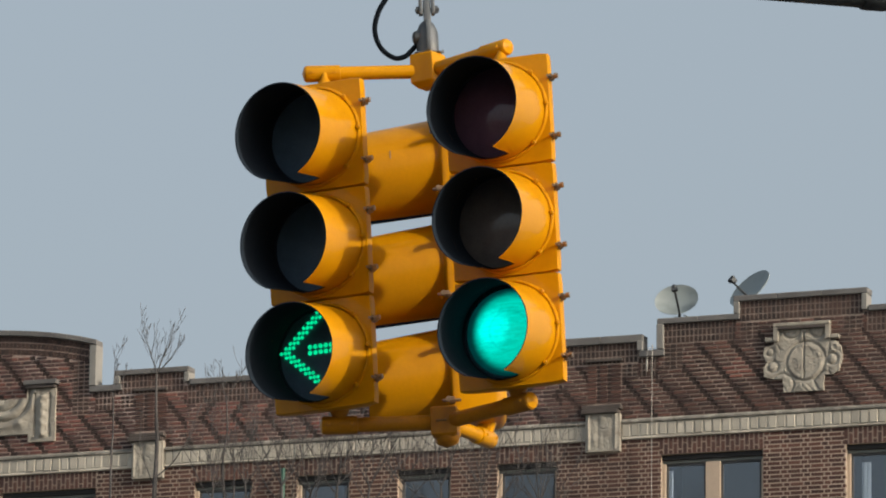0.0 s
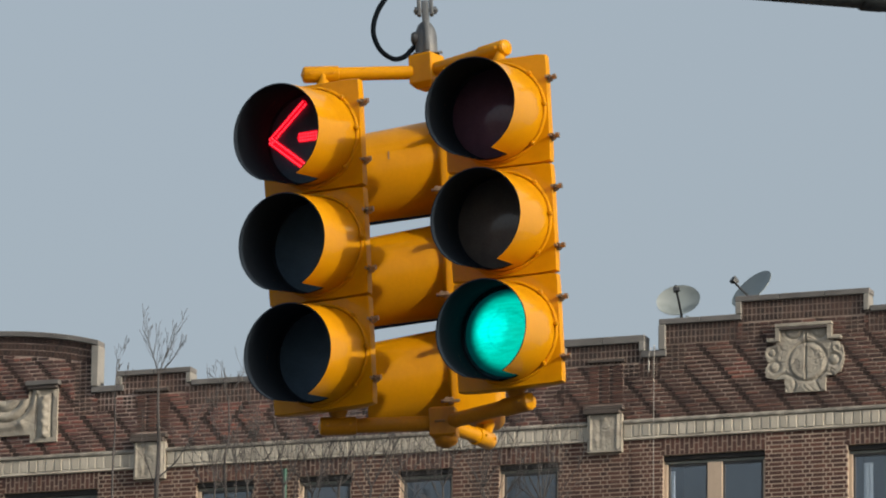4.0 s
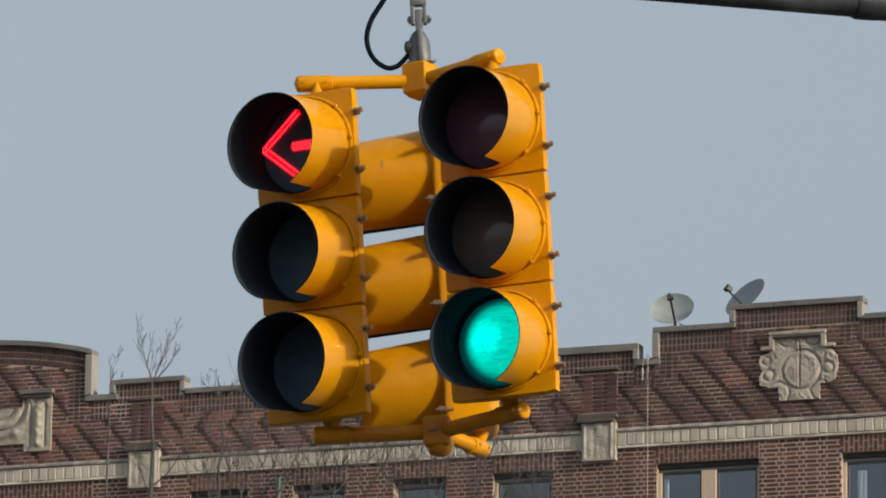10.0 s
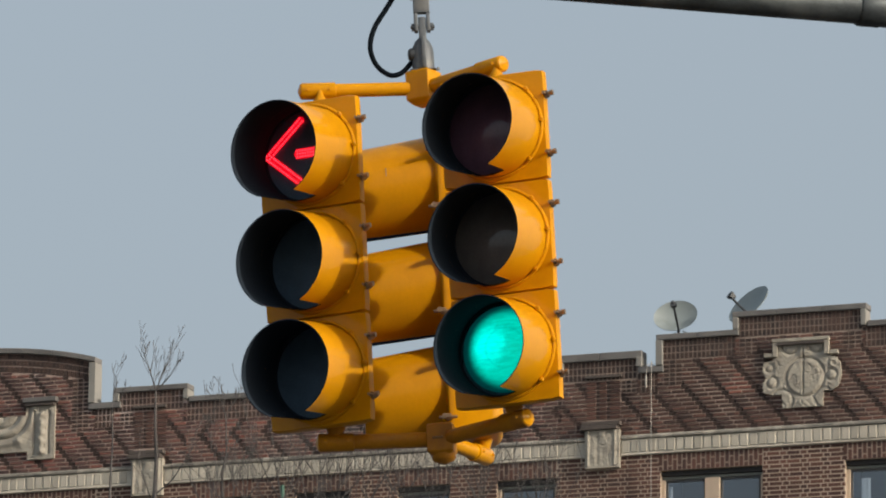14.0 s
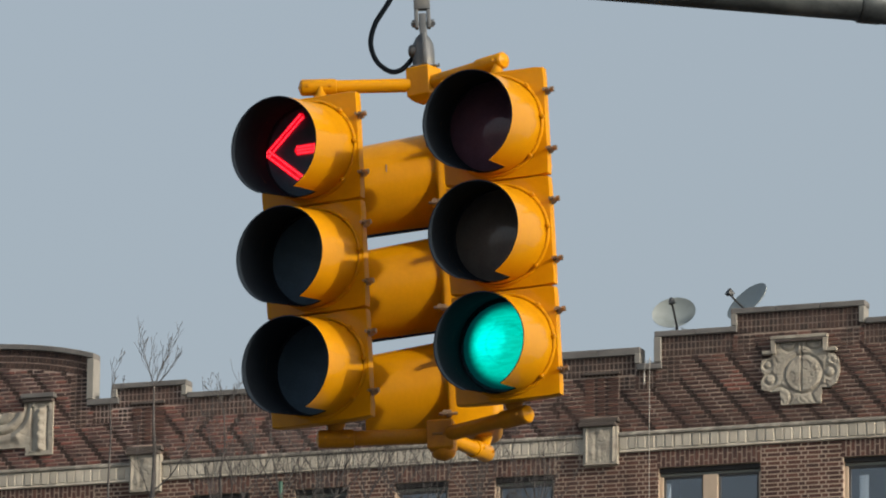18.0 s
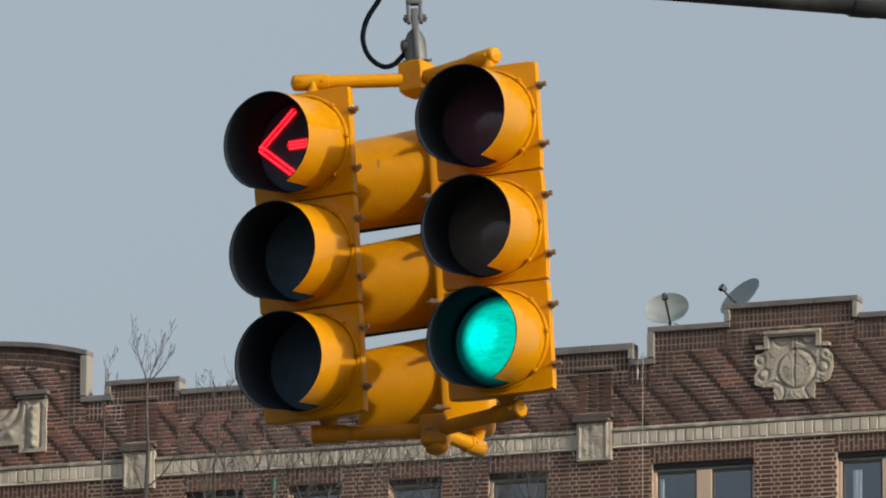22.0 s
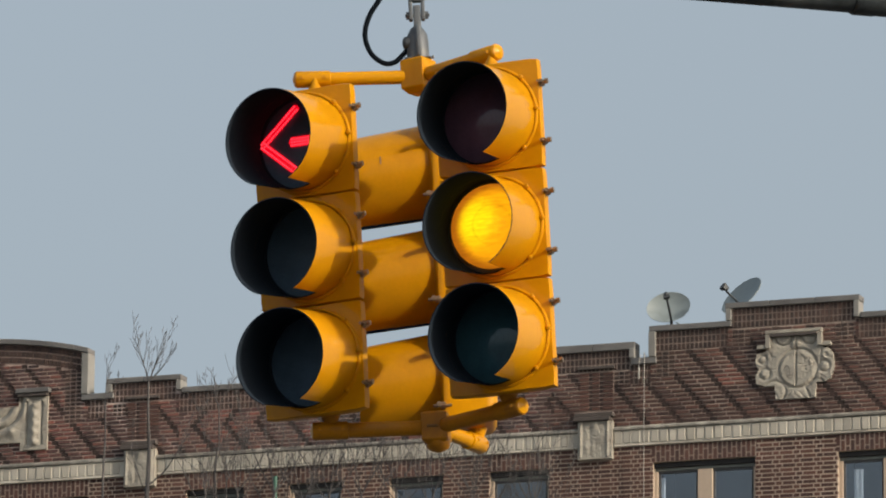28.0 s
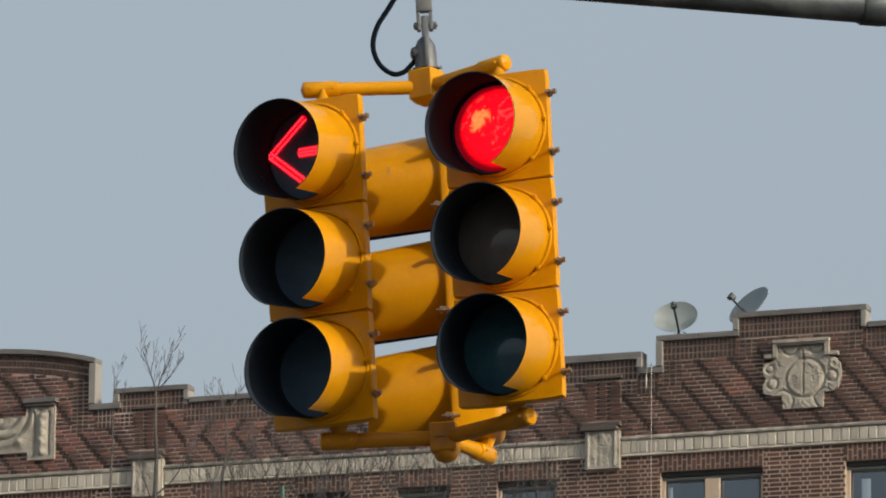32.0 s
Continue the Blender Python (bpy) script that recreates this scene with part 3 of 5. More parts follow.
signal_head(pose(0.212, -0.334, -0.011, 0, 0, -19), ("red", "amber", "green"), "yellow signal head with three round lamps",
            (("red_ball", 1, lamp_mesh(LIT_RED), "glowing red round lamp"),
             ("amber_ball", 0, lamp_mesh(LIT_AMBER, 0.138), "glowing amber round lamp"),
             ("green_ball", -1, lamp_mesh(LIT_GREEN), "glowing blue-green round lamp")))
signal_head(pose(0.033, 0.307, -0.015, 0, 0, -90), ("red", "amber", "green"), "yellow signal head facing the side street", visors=(NARROW_VISOR, NARROW_VISOR, CUT_VISOR), pitch=SIDE_SECTION)

# a short seam slit in two of the visors
SLIT = bevelled("seam_slit", box_vf(-0.0015, 0.0015, -0.014, 0.014, -0.001, 0.0015), [BRONZE], 0.0004, 1)
for head, (deg, out, turn) in zip([o for o in SIGNAL.children if o.name.startswith("signal_head")][::2], ((27, 0.13, 70), (10, 0.166, 90))):
    a, r = radians(deg), 0.1575 - 0.007 * out / VISOR_L
    put("seam_slit", SLIT, head, Matrix.Translation((r * math.cos(a), -out, SECTION - VISOR_DROP * out / VISOR_L + r * math.sin(a))) @ Euler((0, radians(90 - deg), 0)).to_matrix().to_4x4() @ pose(0, 0, 0, 0, 0, turn))

# hubs, arms and hanger, in the signal's own space
def cast_hub(h0, h1, taper, paint):
    """square cast hub, chamfered below"""
    w = 0.043
    v = [(x * q, y * q, z) for z, q in ((h1, 0.036), (h1 - 0.006, w), (h0, w), (h0 - taper, 0.026)) for x, y in ((-1, -1), (1, -1), (1, 1), (-1, 1))]
    f = [(j * 4 + i, j * 4 + (i + 1) % 4, j * 4 + 4 + (i + 1) % 4, j * 4 + 4 + i) for j in range(3) for i in range(4)] + [(0, 1, 2, 3), (12, 13, 14, 15)]
    return fixed(bevelled("hub", (v, f), [paint], 0.0025, 1), 20)


put("hub", cast_hub(-0.040, 0.058, 0.018, YELLOW), SIGNAL, pose(0.002, 0, HUB_Z, 0, 0, -32))
put("hub", cast_hub(-0.046, 0.046, 0.012, GRIMY_SHADED), SIGNAL, pose(0.002, 0, -HUB_Z, 0, 0, -8))
nut = fixed(mesh_from("bottom_nut", *lathe([(0.030, 0.02), (0.038, 0.014), (0.038, -0.002), (0.031, -0.012), (0.014, -0.019), (0.008, -0.021)], 16, "Z", True), [GRIMY_SHADED]))
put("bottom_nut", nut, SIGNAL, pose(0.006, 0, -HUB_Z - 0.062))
slot = bevelled("slot_mark", box_vf(-0.0170, 0.0170, -0.002, 0.001, -0.0040, 0.0040), [DULL], 0.0008)
put("cast_slot", slot, SIGNAL, pose(-0.011, -0.0423, -HUB_Z - 0.003, 0, 0, -8))


def bracket_arm(end, z, neck_at, sign, r, s, paint):
    """pipe from the hub, a socket with a coned cap at its end, and the neck that holds the head"""
    e = Vector((end[0], end[1], 0))
    L = e.length
    d = e.normalized()
    v, f = tube([d * 0.045, d * (L - 0.115), d * (L - 0.113), d * (L - 0.006), d * (L - 0.003)], [r, r, s, s, s * 0.95], 24)
    pipe = fixed(mesh_from("bracket_arm", v, f, [paint]))
    ob = put("bracket_arm", pipe, SIGNAL, pose(0, 0, z))
    plug = tube([d * (L - 0.012), d * (L - 0.0025), d * (L + 0.001), d * (L + 0.006), d * (L + 0.008)], [s * 0.86, s * 0.90, s * 0.84, s * 0.30, 0.002], 24)
    put("end_cap", fixed(mesh_from("end_cap", *plug, [YELLOW])), ob)
    n = d * neck_at + Vector((0, -0.023 if sign < 0 else 0.0, 0))
    vn, fn = lathe([(0.007, -0.004), (0.011, -0.020), (0.022, -0.036), (0.025, -0.056)] if sign < 0 else [(0.019, 0.0), (0.021, 0.02), (0.032, 0.047), (0.033, 0.052)], 20, "Z", True)
    put("neck", fixed(mesh_from("neck", vn, fn, [paint])), ob, Matrix.Translation(n))
    for k in (L - 0.095, L - 0.022):
        p = d * k + Vector((d.y, -d.x, 0)) * (s + 0.001)
        if p.y > n.y:
            p = d * k - Vector((d.y, -d.x, 0)) * (s + 0.001)
        put("set_screw", SETSCREW, ob, Matrix.Translation(p))
    return ob


SETSCREW = fixed(mesh_from("set_screw", *lathe([(0.005, -0.004), (0.005, 0.004)], 8, "Y", True), [YELLOW]))
for end in ((-0.398, -0.035), (0.257, -0.269), (0.151, 0.332)):
    bracket_arm(end, HUB_Z, 0.336, -1, 0.0225, 0.0272, YELLOW)
# shaded front arms take the darkened yellow; the sunlit third arm stays plain
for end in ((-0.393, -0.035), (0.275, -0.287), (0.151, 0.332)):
    bracket_arm(end, -HUB_Z - 0.002, 0.336, 1, 0.0245, 0.0295, YELLOW if end[1] > 0 else GRIMY_SHADED)

bell = lathe([(0.036, 0.0), (0.036, 0.055), (0.033, 0.076), (0.024, 0.095), (0.015, 0.105), (0.010, 0.108)], 24, "Z", True)
put("hanger_bell", fixed(mesh_from("hanger_bell", *bell, [ZINC])), SIGNAL, pose(0.004, 0, 0.640), "grey cast hanger bell")
put("hanger_rib", bevelled("hanger_rib", box_vf(0.000, 0.016, -0.042, 0.0, 0.642, 0.745), [ZINC], 0.004), SIGNAL)
put("base_flange", bevelled("base_flange", joined(box_vf(-0.040, 0.046, -0.030, 0.030, 0.636, 0.6395), moved(lathe([(0.004, -0.004), (0.004, 0.006)], 8, "Z", True), pose(0.052, -0.01, 0.640)), box_vf(0.046, 0.056, -0.014, -0.006, 0.636, 0.640)), [ZINC], 0.001, 1), SIGNAL)
put("cable_gland", fixed(mesh_from("cable_gland", *lathe([(0.022, 0.02), (0.022, -0.006), (0.017, -0.013), (0.006, -0.016)], 16, "X", True), [DISH_DARK])), SIGNAL, pose(-0.029, -0.004, 0.692))
put("hanger_blade", bevelled("hanger_blade", box_vf(-0.005, 0.019, -0.012, 0.012, 0.700, 0.818), [ZINC], 0.004), SIGNAL)
put("hanger_fork", bevelled("hanger_fork", joined(box_vf(-0.0195, -0.0065, -0.016, 0.016, 0.768, 0.830), box_vf(0.0205, 0.0330, -0.016, 0.016, 0.768, 0.830), box_vf(-0.0195, 0.0330, -0.016, 0.016, 0.8305, 0.880), box_vf(-0.028, 0.042, -0.018, 0.018, 0.8805, 0.925)), [ZINC], 0.003), SIGNAL, None, "galvanised clevis fork")
for z in (0.785, 0.895):
    bolt = fixed(mesh_from("clevis_bolt", *joined(lathe([(0.006, -0.037), (0.006, 0.041)], 10, "X", True), lathe([(0.013, 0.027), (0.013, 0.037)], 6, "X", True), lathe([(0.013, -0.034), (0.013, -0.0255)], 6, "X", True)), [ZINC]))
    put("clevis_bolt", bolt, SIGNAL, pose(0.006, 0, z))

# cable loop from the arm to the hanger bell
loop = [(-0.055, 0.0, 0.995), (-0.070, 0.0, 0.915), (-0.105, 0.0, 0.855), (-0.148, 0.0, 0.790), (-0.165, 0.0, 0.725), (-0.148, 0.0, 0.665), (-0.108, 0.0, 0.630), (-0.072, 0.0, 0.632), (-0.045, 0.0, 0.655), (-0.030, 0.0, 0.672)]
cable = fixed(mesh_from("signal_cable", *tube(smooth_curve(loop, 8), 0.0085, 10), [RUBBER]), 60)
tagged(put("signal_cable", cable, None, SIGNAL.matrix_basis.copy()), "black rubber cable looped into the signal hanger", "cable")

# ---- mast arm on its pole, over the street ----
ARM_AT, ARM_DIR = Vector((-0.078, 19.0, 6.966)), Vector((math.cos(radians(16)), math.sin(radians(16)), 0.010))
MAST = thing("mast_arm_pole", "grey weathered steel pole with a long signal arm", "street pole", Matrix.Translation((*(ARM_AT + ARM_DIR * 7.0).to_2d(), 0)))
base = (ARM_AT + ARM_DIR * 7.0).to_2d().to_3d()
arm_pts = [ARM_AT - ARM_DIR * 0.35 - base, ARM_AT + ARM_DIR * 1.527 - base]
put("mast_arm", fixed(mesh_from("mast_arm", *tube(arm_pts, [0.055, 0.057], 28), [STEEL])), MAST)
sock_pts = [ARM_AT + ARM_DIR * k - base for k in (1.517, 1.524, 1.592, 1.602, 7.0)]
put("mast_arm_socket", fixed(mesh_from("mast_arm_socket", *tube(sock_pts, [0.061, 0.064, 0.064, 0.062, 0.075], 28), [STEEL])), MAST)
put("pole", fixed(mesh_from("pole", *lathe([(0.21, 0.0), (0.21, 0.5), (0.14, 0.62), (0.115, 7.4), (0.06, 7.5), (0.005, 7.52)], 24, "Z", True), [STEEL])), MAST)
strap = bevelled("cable_strap", joined(box_vf(-0.012, 0.006, -0.078, -0.055, -0.006, 0.05), box_vf(0.007, 0.05, -0.074, -0.060, -0.006, 0.004)), [RUBBER], 0.002, 1)
put("cable_strap", strap, MAST, Matrix.Translation(ARM_AT + ARM_DIR * 1.632 - base) @ pose(0, 0, 0, 0, 0, 16), "dark cable strap")
clamp = bevelled("arm_clamp", box_vf(-0.05, 0.05, -0.068, 0.068, -0.068, 0.068), [ZINC], 0.01)
put("arm_clamp", clamp, MAST, Matrix.Translation(ARM_AT - base) @ pose(0, 0, 0, 0, 0, 16))

# ---- apartment building: local x along the facade, -y towards the street ----
HOUSE = thing("apartment_building", "brown brick apartment building with stepped parapet and stone trim", "building", BUILD)
U0, U1 = -14.9, 7.5          # ends of the facade
HEAD, FLOOR_H = 19.505, 3.105  # top window heads, storey height
BAYS = [(-2.28, -0.63, 2), (-4.97, -3.98, 1), (-6.63, -5.73, 1), (-8.33, -7.43, 1), (-10.08, -9.09, 1), (-13.43, -11.78, 2), (0.69, 2.34, 2), (3.6, 4.6, 1), (5.6, 6.5, 1)]
SILL_DROP = 1.65
ROWS_UP = 6


def parapet(u):
    """height of the wall under its coping"""
    if u < -11.81:
        k = max(0.0, 1 - ((u + 14.1) / 3.2) ** 2)
        return 21.28 + 0.90 * math.sqrt(k)
    if u < -11.48 or -2.62 < u < -2.33:
        return 21.14
    if u < -10.22 or -3.90 < u < -2.62:
        return 21.38
    if u < -3.90:
        return 21.16
    if u < -1.08:
        return 21.64
    if u < 1.03:
        return 21.92
    if u < 2.4:
        return 21.64
    return 21.16


def openings():
    out = []
    for k in range(ROWS_UP):
        for a, b, n in BAYS:
            out.append((a, b, HEAD - k * FLOOR_H - SILL_DROP, HEAD - k * FLOOR_H, n, k))
    return out


OPEN = openings()

# backing wall in mortar, cut into strips round the openings
def backing():
    vfs = []
    edges = sorted({U0, U1} | {x for a, b, n in BAYS for x in (a, b)})
    for i in range(len(edges) - 1):
        a, b = edges[i], edges[i + 1]
        mid = (a + b) / 2
        holes = sorted((z0, z1 + 0.078) for x0, x1, z0, z1, n, k in OPEN if x0 < mid < x1)
        z = 0.0
        for z0, z1 in holes + [(20.17, None)]:
            vfs.append(box_vf(a, b, 0.0, 0.32, z, z0))
            z = z1
    return joined(*vfs)


def parapet_slab(u0, u1):
    """one slab whose top follows the stepped and curved roofline"""
    cuts = sorted({u0, u1} | {u for u in [-11.81, -11.48, -10.22, -3.90, -2.62, -2.33, -1.08, 1.03, 2.4] + [-14.9 + 0.2 * i for i in range(16)] if u0 < u < u1})
    line = [(u1, 20.17), (u0, 20.17)]
    for a, b in zip(cuts[:-1], cuts[1:]):
        line += [(a, parapet(a + 1e-4)), (b, parapet(b - 1e-4))]
    line = [q for i, q in enumerate(line) if math.dist(q, line[i - 1]) > 1e-3]
    n = len(line)
    v = [(u, y, z) for y in (0.0, 0.18) for u, z in line]
    return v, [tuple(range(n)), tuple(range(2 * n - 1, n - 1, -1))] + [(i, n + i, n + (i + 1) % n, (i + 1) % n) for i in range(n)]


put("parapet_wall", mesh_from("parapet_wall", *parapet_slab(U0, -4.201), [MORTAR_RED]), HOUSE, None, "reddish mortar parapet behind the bricks")
put("parapet_wall", mesh_from("parapet_wall", *parapet_slab(-4.2, U1), [MORTAR_DIM]), HOUSE, None, "brownish mortar parapet behind the bricks")
put("facade_wall", mesh_from("facade_wall", *backing(), [MORTAR]), HOUSE, None, "pale mortar wall behind the bricks")
shell = joined(box_vf(U0, U0 + 0.3, 0.33, 14, 0, 20.9), box_vf(U1 - 0.3, U1, 0.33, 14, 0, 20.9), box_vf(U0, U1, 14.0, 14.3, 0, 20.9))
put("side_wall", mesh_from("side_wall", *shell, [BRICK_ALL]), HOUSE)
put("roof", mesh_from("roof", *box_vf(U0 + 0.31, U1 - 0.31, 0.33, 13.99, 20.3, 20.5), [TAR]), HOUSE, None, "flat roof in black felt")

# coping stones: short lengths along each step, with upright stones at the rises
def coping_stone(a, b, z, h):
    me = bevelled("coping_stone", box_vf(a, b, -0.055, 0.21, z, z + h), [COPING], 0.008, 1)
    return put("coping_stone", me, HOUSE)


def run_of_coping(a, b, z, h, step):
    n = max(1, round((b - a) / step))
    for i in range(n):
        coping_stone(a + (b - a) * i / n + 0.002, a + (b - a) * (i + 1) / n - 0.002, z, h)


run_of_coping(-11.92, -11.36, 21.14, 0.10, 0.6)
run_of_coping(-11.49, -10.19, 21.38, 0.085, 0.7)
run_of_coping(-10.18, -3.96, 21.16, 0.09, 0.9)
run_of_coping(-3.95, -2.57, 21.38, 0.12, 0.75)
run_of_coping(-2.63, -2.22, 21.14, 0.10, 0.5)
run_of_coping(-2.34, -1.00, 21.64, 0.09, 0.7)
run_of_coping(-1.10, 1.06, 21.92, 0.09, 0.75)
run_of_coping(1.07, 2.42, 21.64, 0.09, 0.7)
run_of_coping(2.44, U1, 21.16, 0.09, 0.9)


def upright(a, b, z0, z1, front=0.065, mat=UPRIGHT, label=""):
    put("parapet_upright", bevelled("parapet_upright", box_vf(a, b, -front, 0.20, z0, z1), [mat], 0.008, 1), HOUSE, None, label)


upright(-11.92, -11.80, 21.243, 21.905, 0.07, UPRIGHT, "pale upright stone at the gable end")
upright(-11.49, -11.39, 21.243, 21.378)
upright(-10.27, -10.185, 21.21, 21.376)
upright(-3.94, -3.86, 21.253, 21.376)
upright(-2.66, -2.57, 21.243, 21.40)
upright(-2.34, -2.23, 21.243, 21.638, 0.07)
upright(-1.09, -1.00, 21.733, 21.918)
upright(0.965, 1.05, 21.66, 21.918)
# curved gable coping in short wedge stones
prev = None
for i in range(13):
    u = -14.9 + (-11.81 + 14.9) * i / 12
    z = parapet(min(u, -11.811))
    if prev:
        (pu, pz) = prev
        v = [(pu, y, zz) for y in (-0.06, 0.21) for zz in (pz, pz + 0.085)] + [(u, y, zz) for y in (-0.06, 0.21) for zz in (z, z + 0.085)]
        f = [(0, 1, 3, 2), (4, 6, 7, 5), (0, 4, 5, 1), (2, 3, 7, 6), (0, 2, 6, 4), (1, 5, 7, 3)]
        put("coping_stone", bevelled("coping_stone", (v, f), [COPING], 0.006, 1), HOUSE)
    prev = (u, z)

# dentil cornice between the blocks
CORN = [(U0, -11.13), (-10.58, -3.49), (-2.91, U1)]
lengths = []
for a, b in CORN:
    n = max(1, round((b - a) / 0.885))
    lengths += [(a + (b - a) * i / n + 0.0015, a + (b - a) * (i + 1) / n - 0.0015) for i in range(n)]
for a, b in lengths:
    prof = [(0.0, 19.852), (-0.036, 19.852), (-0.042, 19.860), (-0.042, 19.872), (-0.038, 19.880), (-0.038, 20.098), (0.0, 20.098)]
    lip = 0.070 + 0.008 * math.sin(a * 5.3)
    cap = [(0.0, 20.101), (-0.050, 20.101), (-lip, 20.114), (-lip, 20.140), (-0.020, 20.176), (0.0, 20.176)]
    for label, name, mat, line in (("pale stone cornice band", "cornice", STONE, prof), ("weathered grey top moulding", "cornice_cap", WEATHERED, cap)):
        v = [(x, y, z) for x in (a, b) for y, z in line]
        n = len(line)
        f = [(i, i + 1, n + i + 1, n + i) for i in range(n - 1)] + [tuple(range(n)), tuple(range(n, 2 * n))]
        put(name, fixed(mesh_from(name, v, f, [mat]), 20), HOUSE, None, label)
DENTILS = [bevelled("dentil", box_vf(-w, w, -y, -0.026, z, 20.092), [STONE], r, 1) for w, y, z, r in ((0.062, 0.050, 19.893, 0.007), (0.059, 0.047, 19.898, 0.009), (0.064, 0.053, 19.890, 0.009))]
STEP = 0.1475
worn = random.Random(5)
for a, b in CORN:
    n = int((b - a - 0.03) / STEP)
    for i in range(n):
        put("dentil", DENTILS[worn.randrange(3)], HOUSE, pose(a + 0.08 + i * STEP + worn.uniform(-0.006, 0.006), worn.uniform(-0.003, 0.003), 0, 0, 0, worn.uniform(-2.5, 2.5)))


def relief(name, outline, depth, blobs, mat, n=46, leaf=0.03, busy=1.0):
    """carved stone panel: a grid clipped to an outline, raised by scrolls and ribs"""
    us, zs = [p[0] for p in outline], [p[1] for p in outline]
    a, b, c, d = min(us), max(us), min(zs), max(zs)
    inside = lambda x, y: sum(((y1 > y) != (y2 > y)) and (x < (x2 - x1) * (y - y1) / (y2 - y1) + x1) for (x1, y1), (x2, y2) in zip(outline, outline[1:] + outline[:1])) % 2 == 1
    nx = n
    nz = max(4, round(n * (d - c) / (b - a)))
    keep, v, f = {}, [], []

    def at(i, j):
        if (i, j) not in keep:
            x, z = a + (b - a) * i / nx, c + (d - c) * j / nz
            h = depth
            for kind, bx, bz, r, w, up in blobs:
                q = math.hypot(x - bx, z - bz)
                if kind == "ring":
                    h += 0.5 * up * math.exp(-((q - r) / w) ** 2)
                elif kind == "bump":
                    h += 0.6 * up * math.exp(-(q / r) ** 2)
                elif kind == "rib":
                    if abs(z - bz) < r:
                        h += up * math.exp(-((x - bx) / w) ** 2)
            bend = 0.12 * noise.noise(Vector((x * 3, z * 3, 7.7)))
            ridge = 1 - 2 * abs(noise.noise(Vector((x * 5.5 * busy + bend * 9, z * 4.2 * busy - bend * 6, 2.9))))
            h += leaf * (0.6 * ridge ** 2 - 1.6 * max(0.0, ridge) ** 12) + 0.005 * noise.noise(Vector((x * 24, z * 24, 4.1)))
            keep[(i, j)] = len(v)
            v.append((x, -h, z))
        return keep[(i, j)]
    for i in range(nx):
        for j in range(nz):
            if inside(a + (b - a) * (i + 0.5) / nx, c + (d - c) * (j + 0.5) / nz):
                f.append((at(i, j), at(i + 1, j), at(i + 1, j + 1), at(i, j + 1)))
    me = mesh_from(name, v, f, [mat])
    bm = bmesh.new()
    bm.from_mesh(me)
    rim = [e for e in bm.edges if len(e.link_faces) == 1]
    got = bmesh.ops.extrude_edge_only(bm, edges=rim)
    for w in got["geom"]:
        if isinstance(w, bmesh.types.BMVert):
            w.co.y = 0.0
    bm.to_mesh(me)
    bm.free()
    return fixed(me, 40)


CX, CZ = 0.04, 20.91
crest_line = [(-0.43, 21.46), (0.46, 21.46), (0.46, 21.22), (0.56, 21.20), (0.64, 21.10), (0.65, 20.90), (0.60, 20.74), (0.50, 20.68), (0.36, 20.68), (0.355, 20.44), (-0.29, 20.44), (-0.30, 20.66), (-0.46, 20.66), (-0.60, 20.70), (-0.61, 20.84), (-0.55, 20.92), (-0.61, 21.02), (-0.60, 21.16), (-0.44, 21.20)]
crest_blobs = [("ring", CX + 0.01, CZ - 0.01, 0.25, 0.030, 0.020), ("ring", CX + 0.03, CZ, 0.305, 0.022, -0.050), ("bump", CX, CZ, 0.2, 0, 0.03), ("rib", CX, CZ + 0.09, 0.36, 0.012, -0.03), ("ring", 0.49, 20.92, 0.085, 0.022, -0.045), ("bump", 0.51, 20.92, 0.06, 0, 0.02),
               ("ring", 0.53, 21.10, 0.05, 0.02, 0.03), ("ring", -0.46, 20.85, 0.085, 0.022, -0.045), ("bump", -0.49, 20.85, 0.06, 0, 0.02), ("ring", -0.50, 21.08, 0.06, 0.02, -0.04), ("bump", CX, 20.52, 0.07, 0, 0.02),
               ("ring", -0.16, 21.42, 0.14, 0.022, -0.055), ("ring", 0.26, 21.42, 0.14, 0.022, -0.055), ("bump", CX, 21.30, 0.06, 0, 0.03), ("ring", -0.30, 20.56, 0.17, 0.02, -0.04), ("ring", 0.36, 20.58, 0.15, 0.02, -0.03)]
put("carved_crest", relief("carved_crest", crest_line, 0.05, crest_blobs, CREST, 110, 0.009, 1.3), HOUSE, None, "pale carved stone crest with scrolls")
put("crest_hood", bevelled("crest_hood", joined(box_vf(-0.44, 0.47, -0.11, 0.0, 21.463, 21.52), box_vf(-0.44, -0.36, -0.10, -0.056, 21.24, 21.462), box_vf(0.39, 0.47, -0.10, -0.056, 21.24, 21.462), box_vf(-0.58, -0.441, -0.09, 0.0, 21.24, 21.30), box_vf(0.471, 0.61, -0.09, 0.0, 21.24, 21.30)), [CREST], 0.008, 1), HOUSE)
# shade below the crest hood, put in as a dark strip
put("crest_hood_shade", bevelled("crest_hood_shade", box_vf(-0.36, 0.39, -0.11, -0.056, 21.415, 21.46), [SLAB], 0.006, 1), HOUSE)
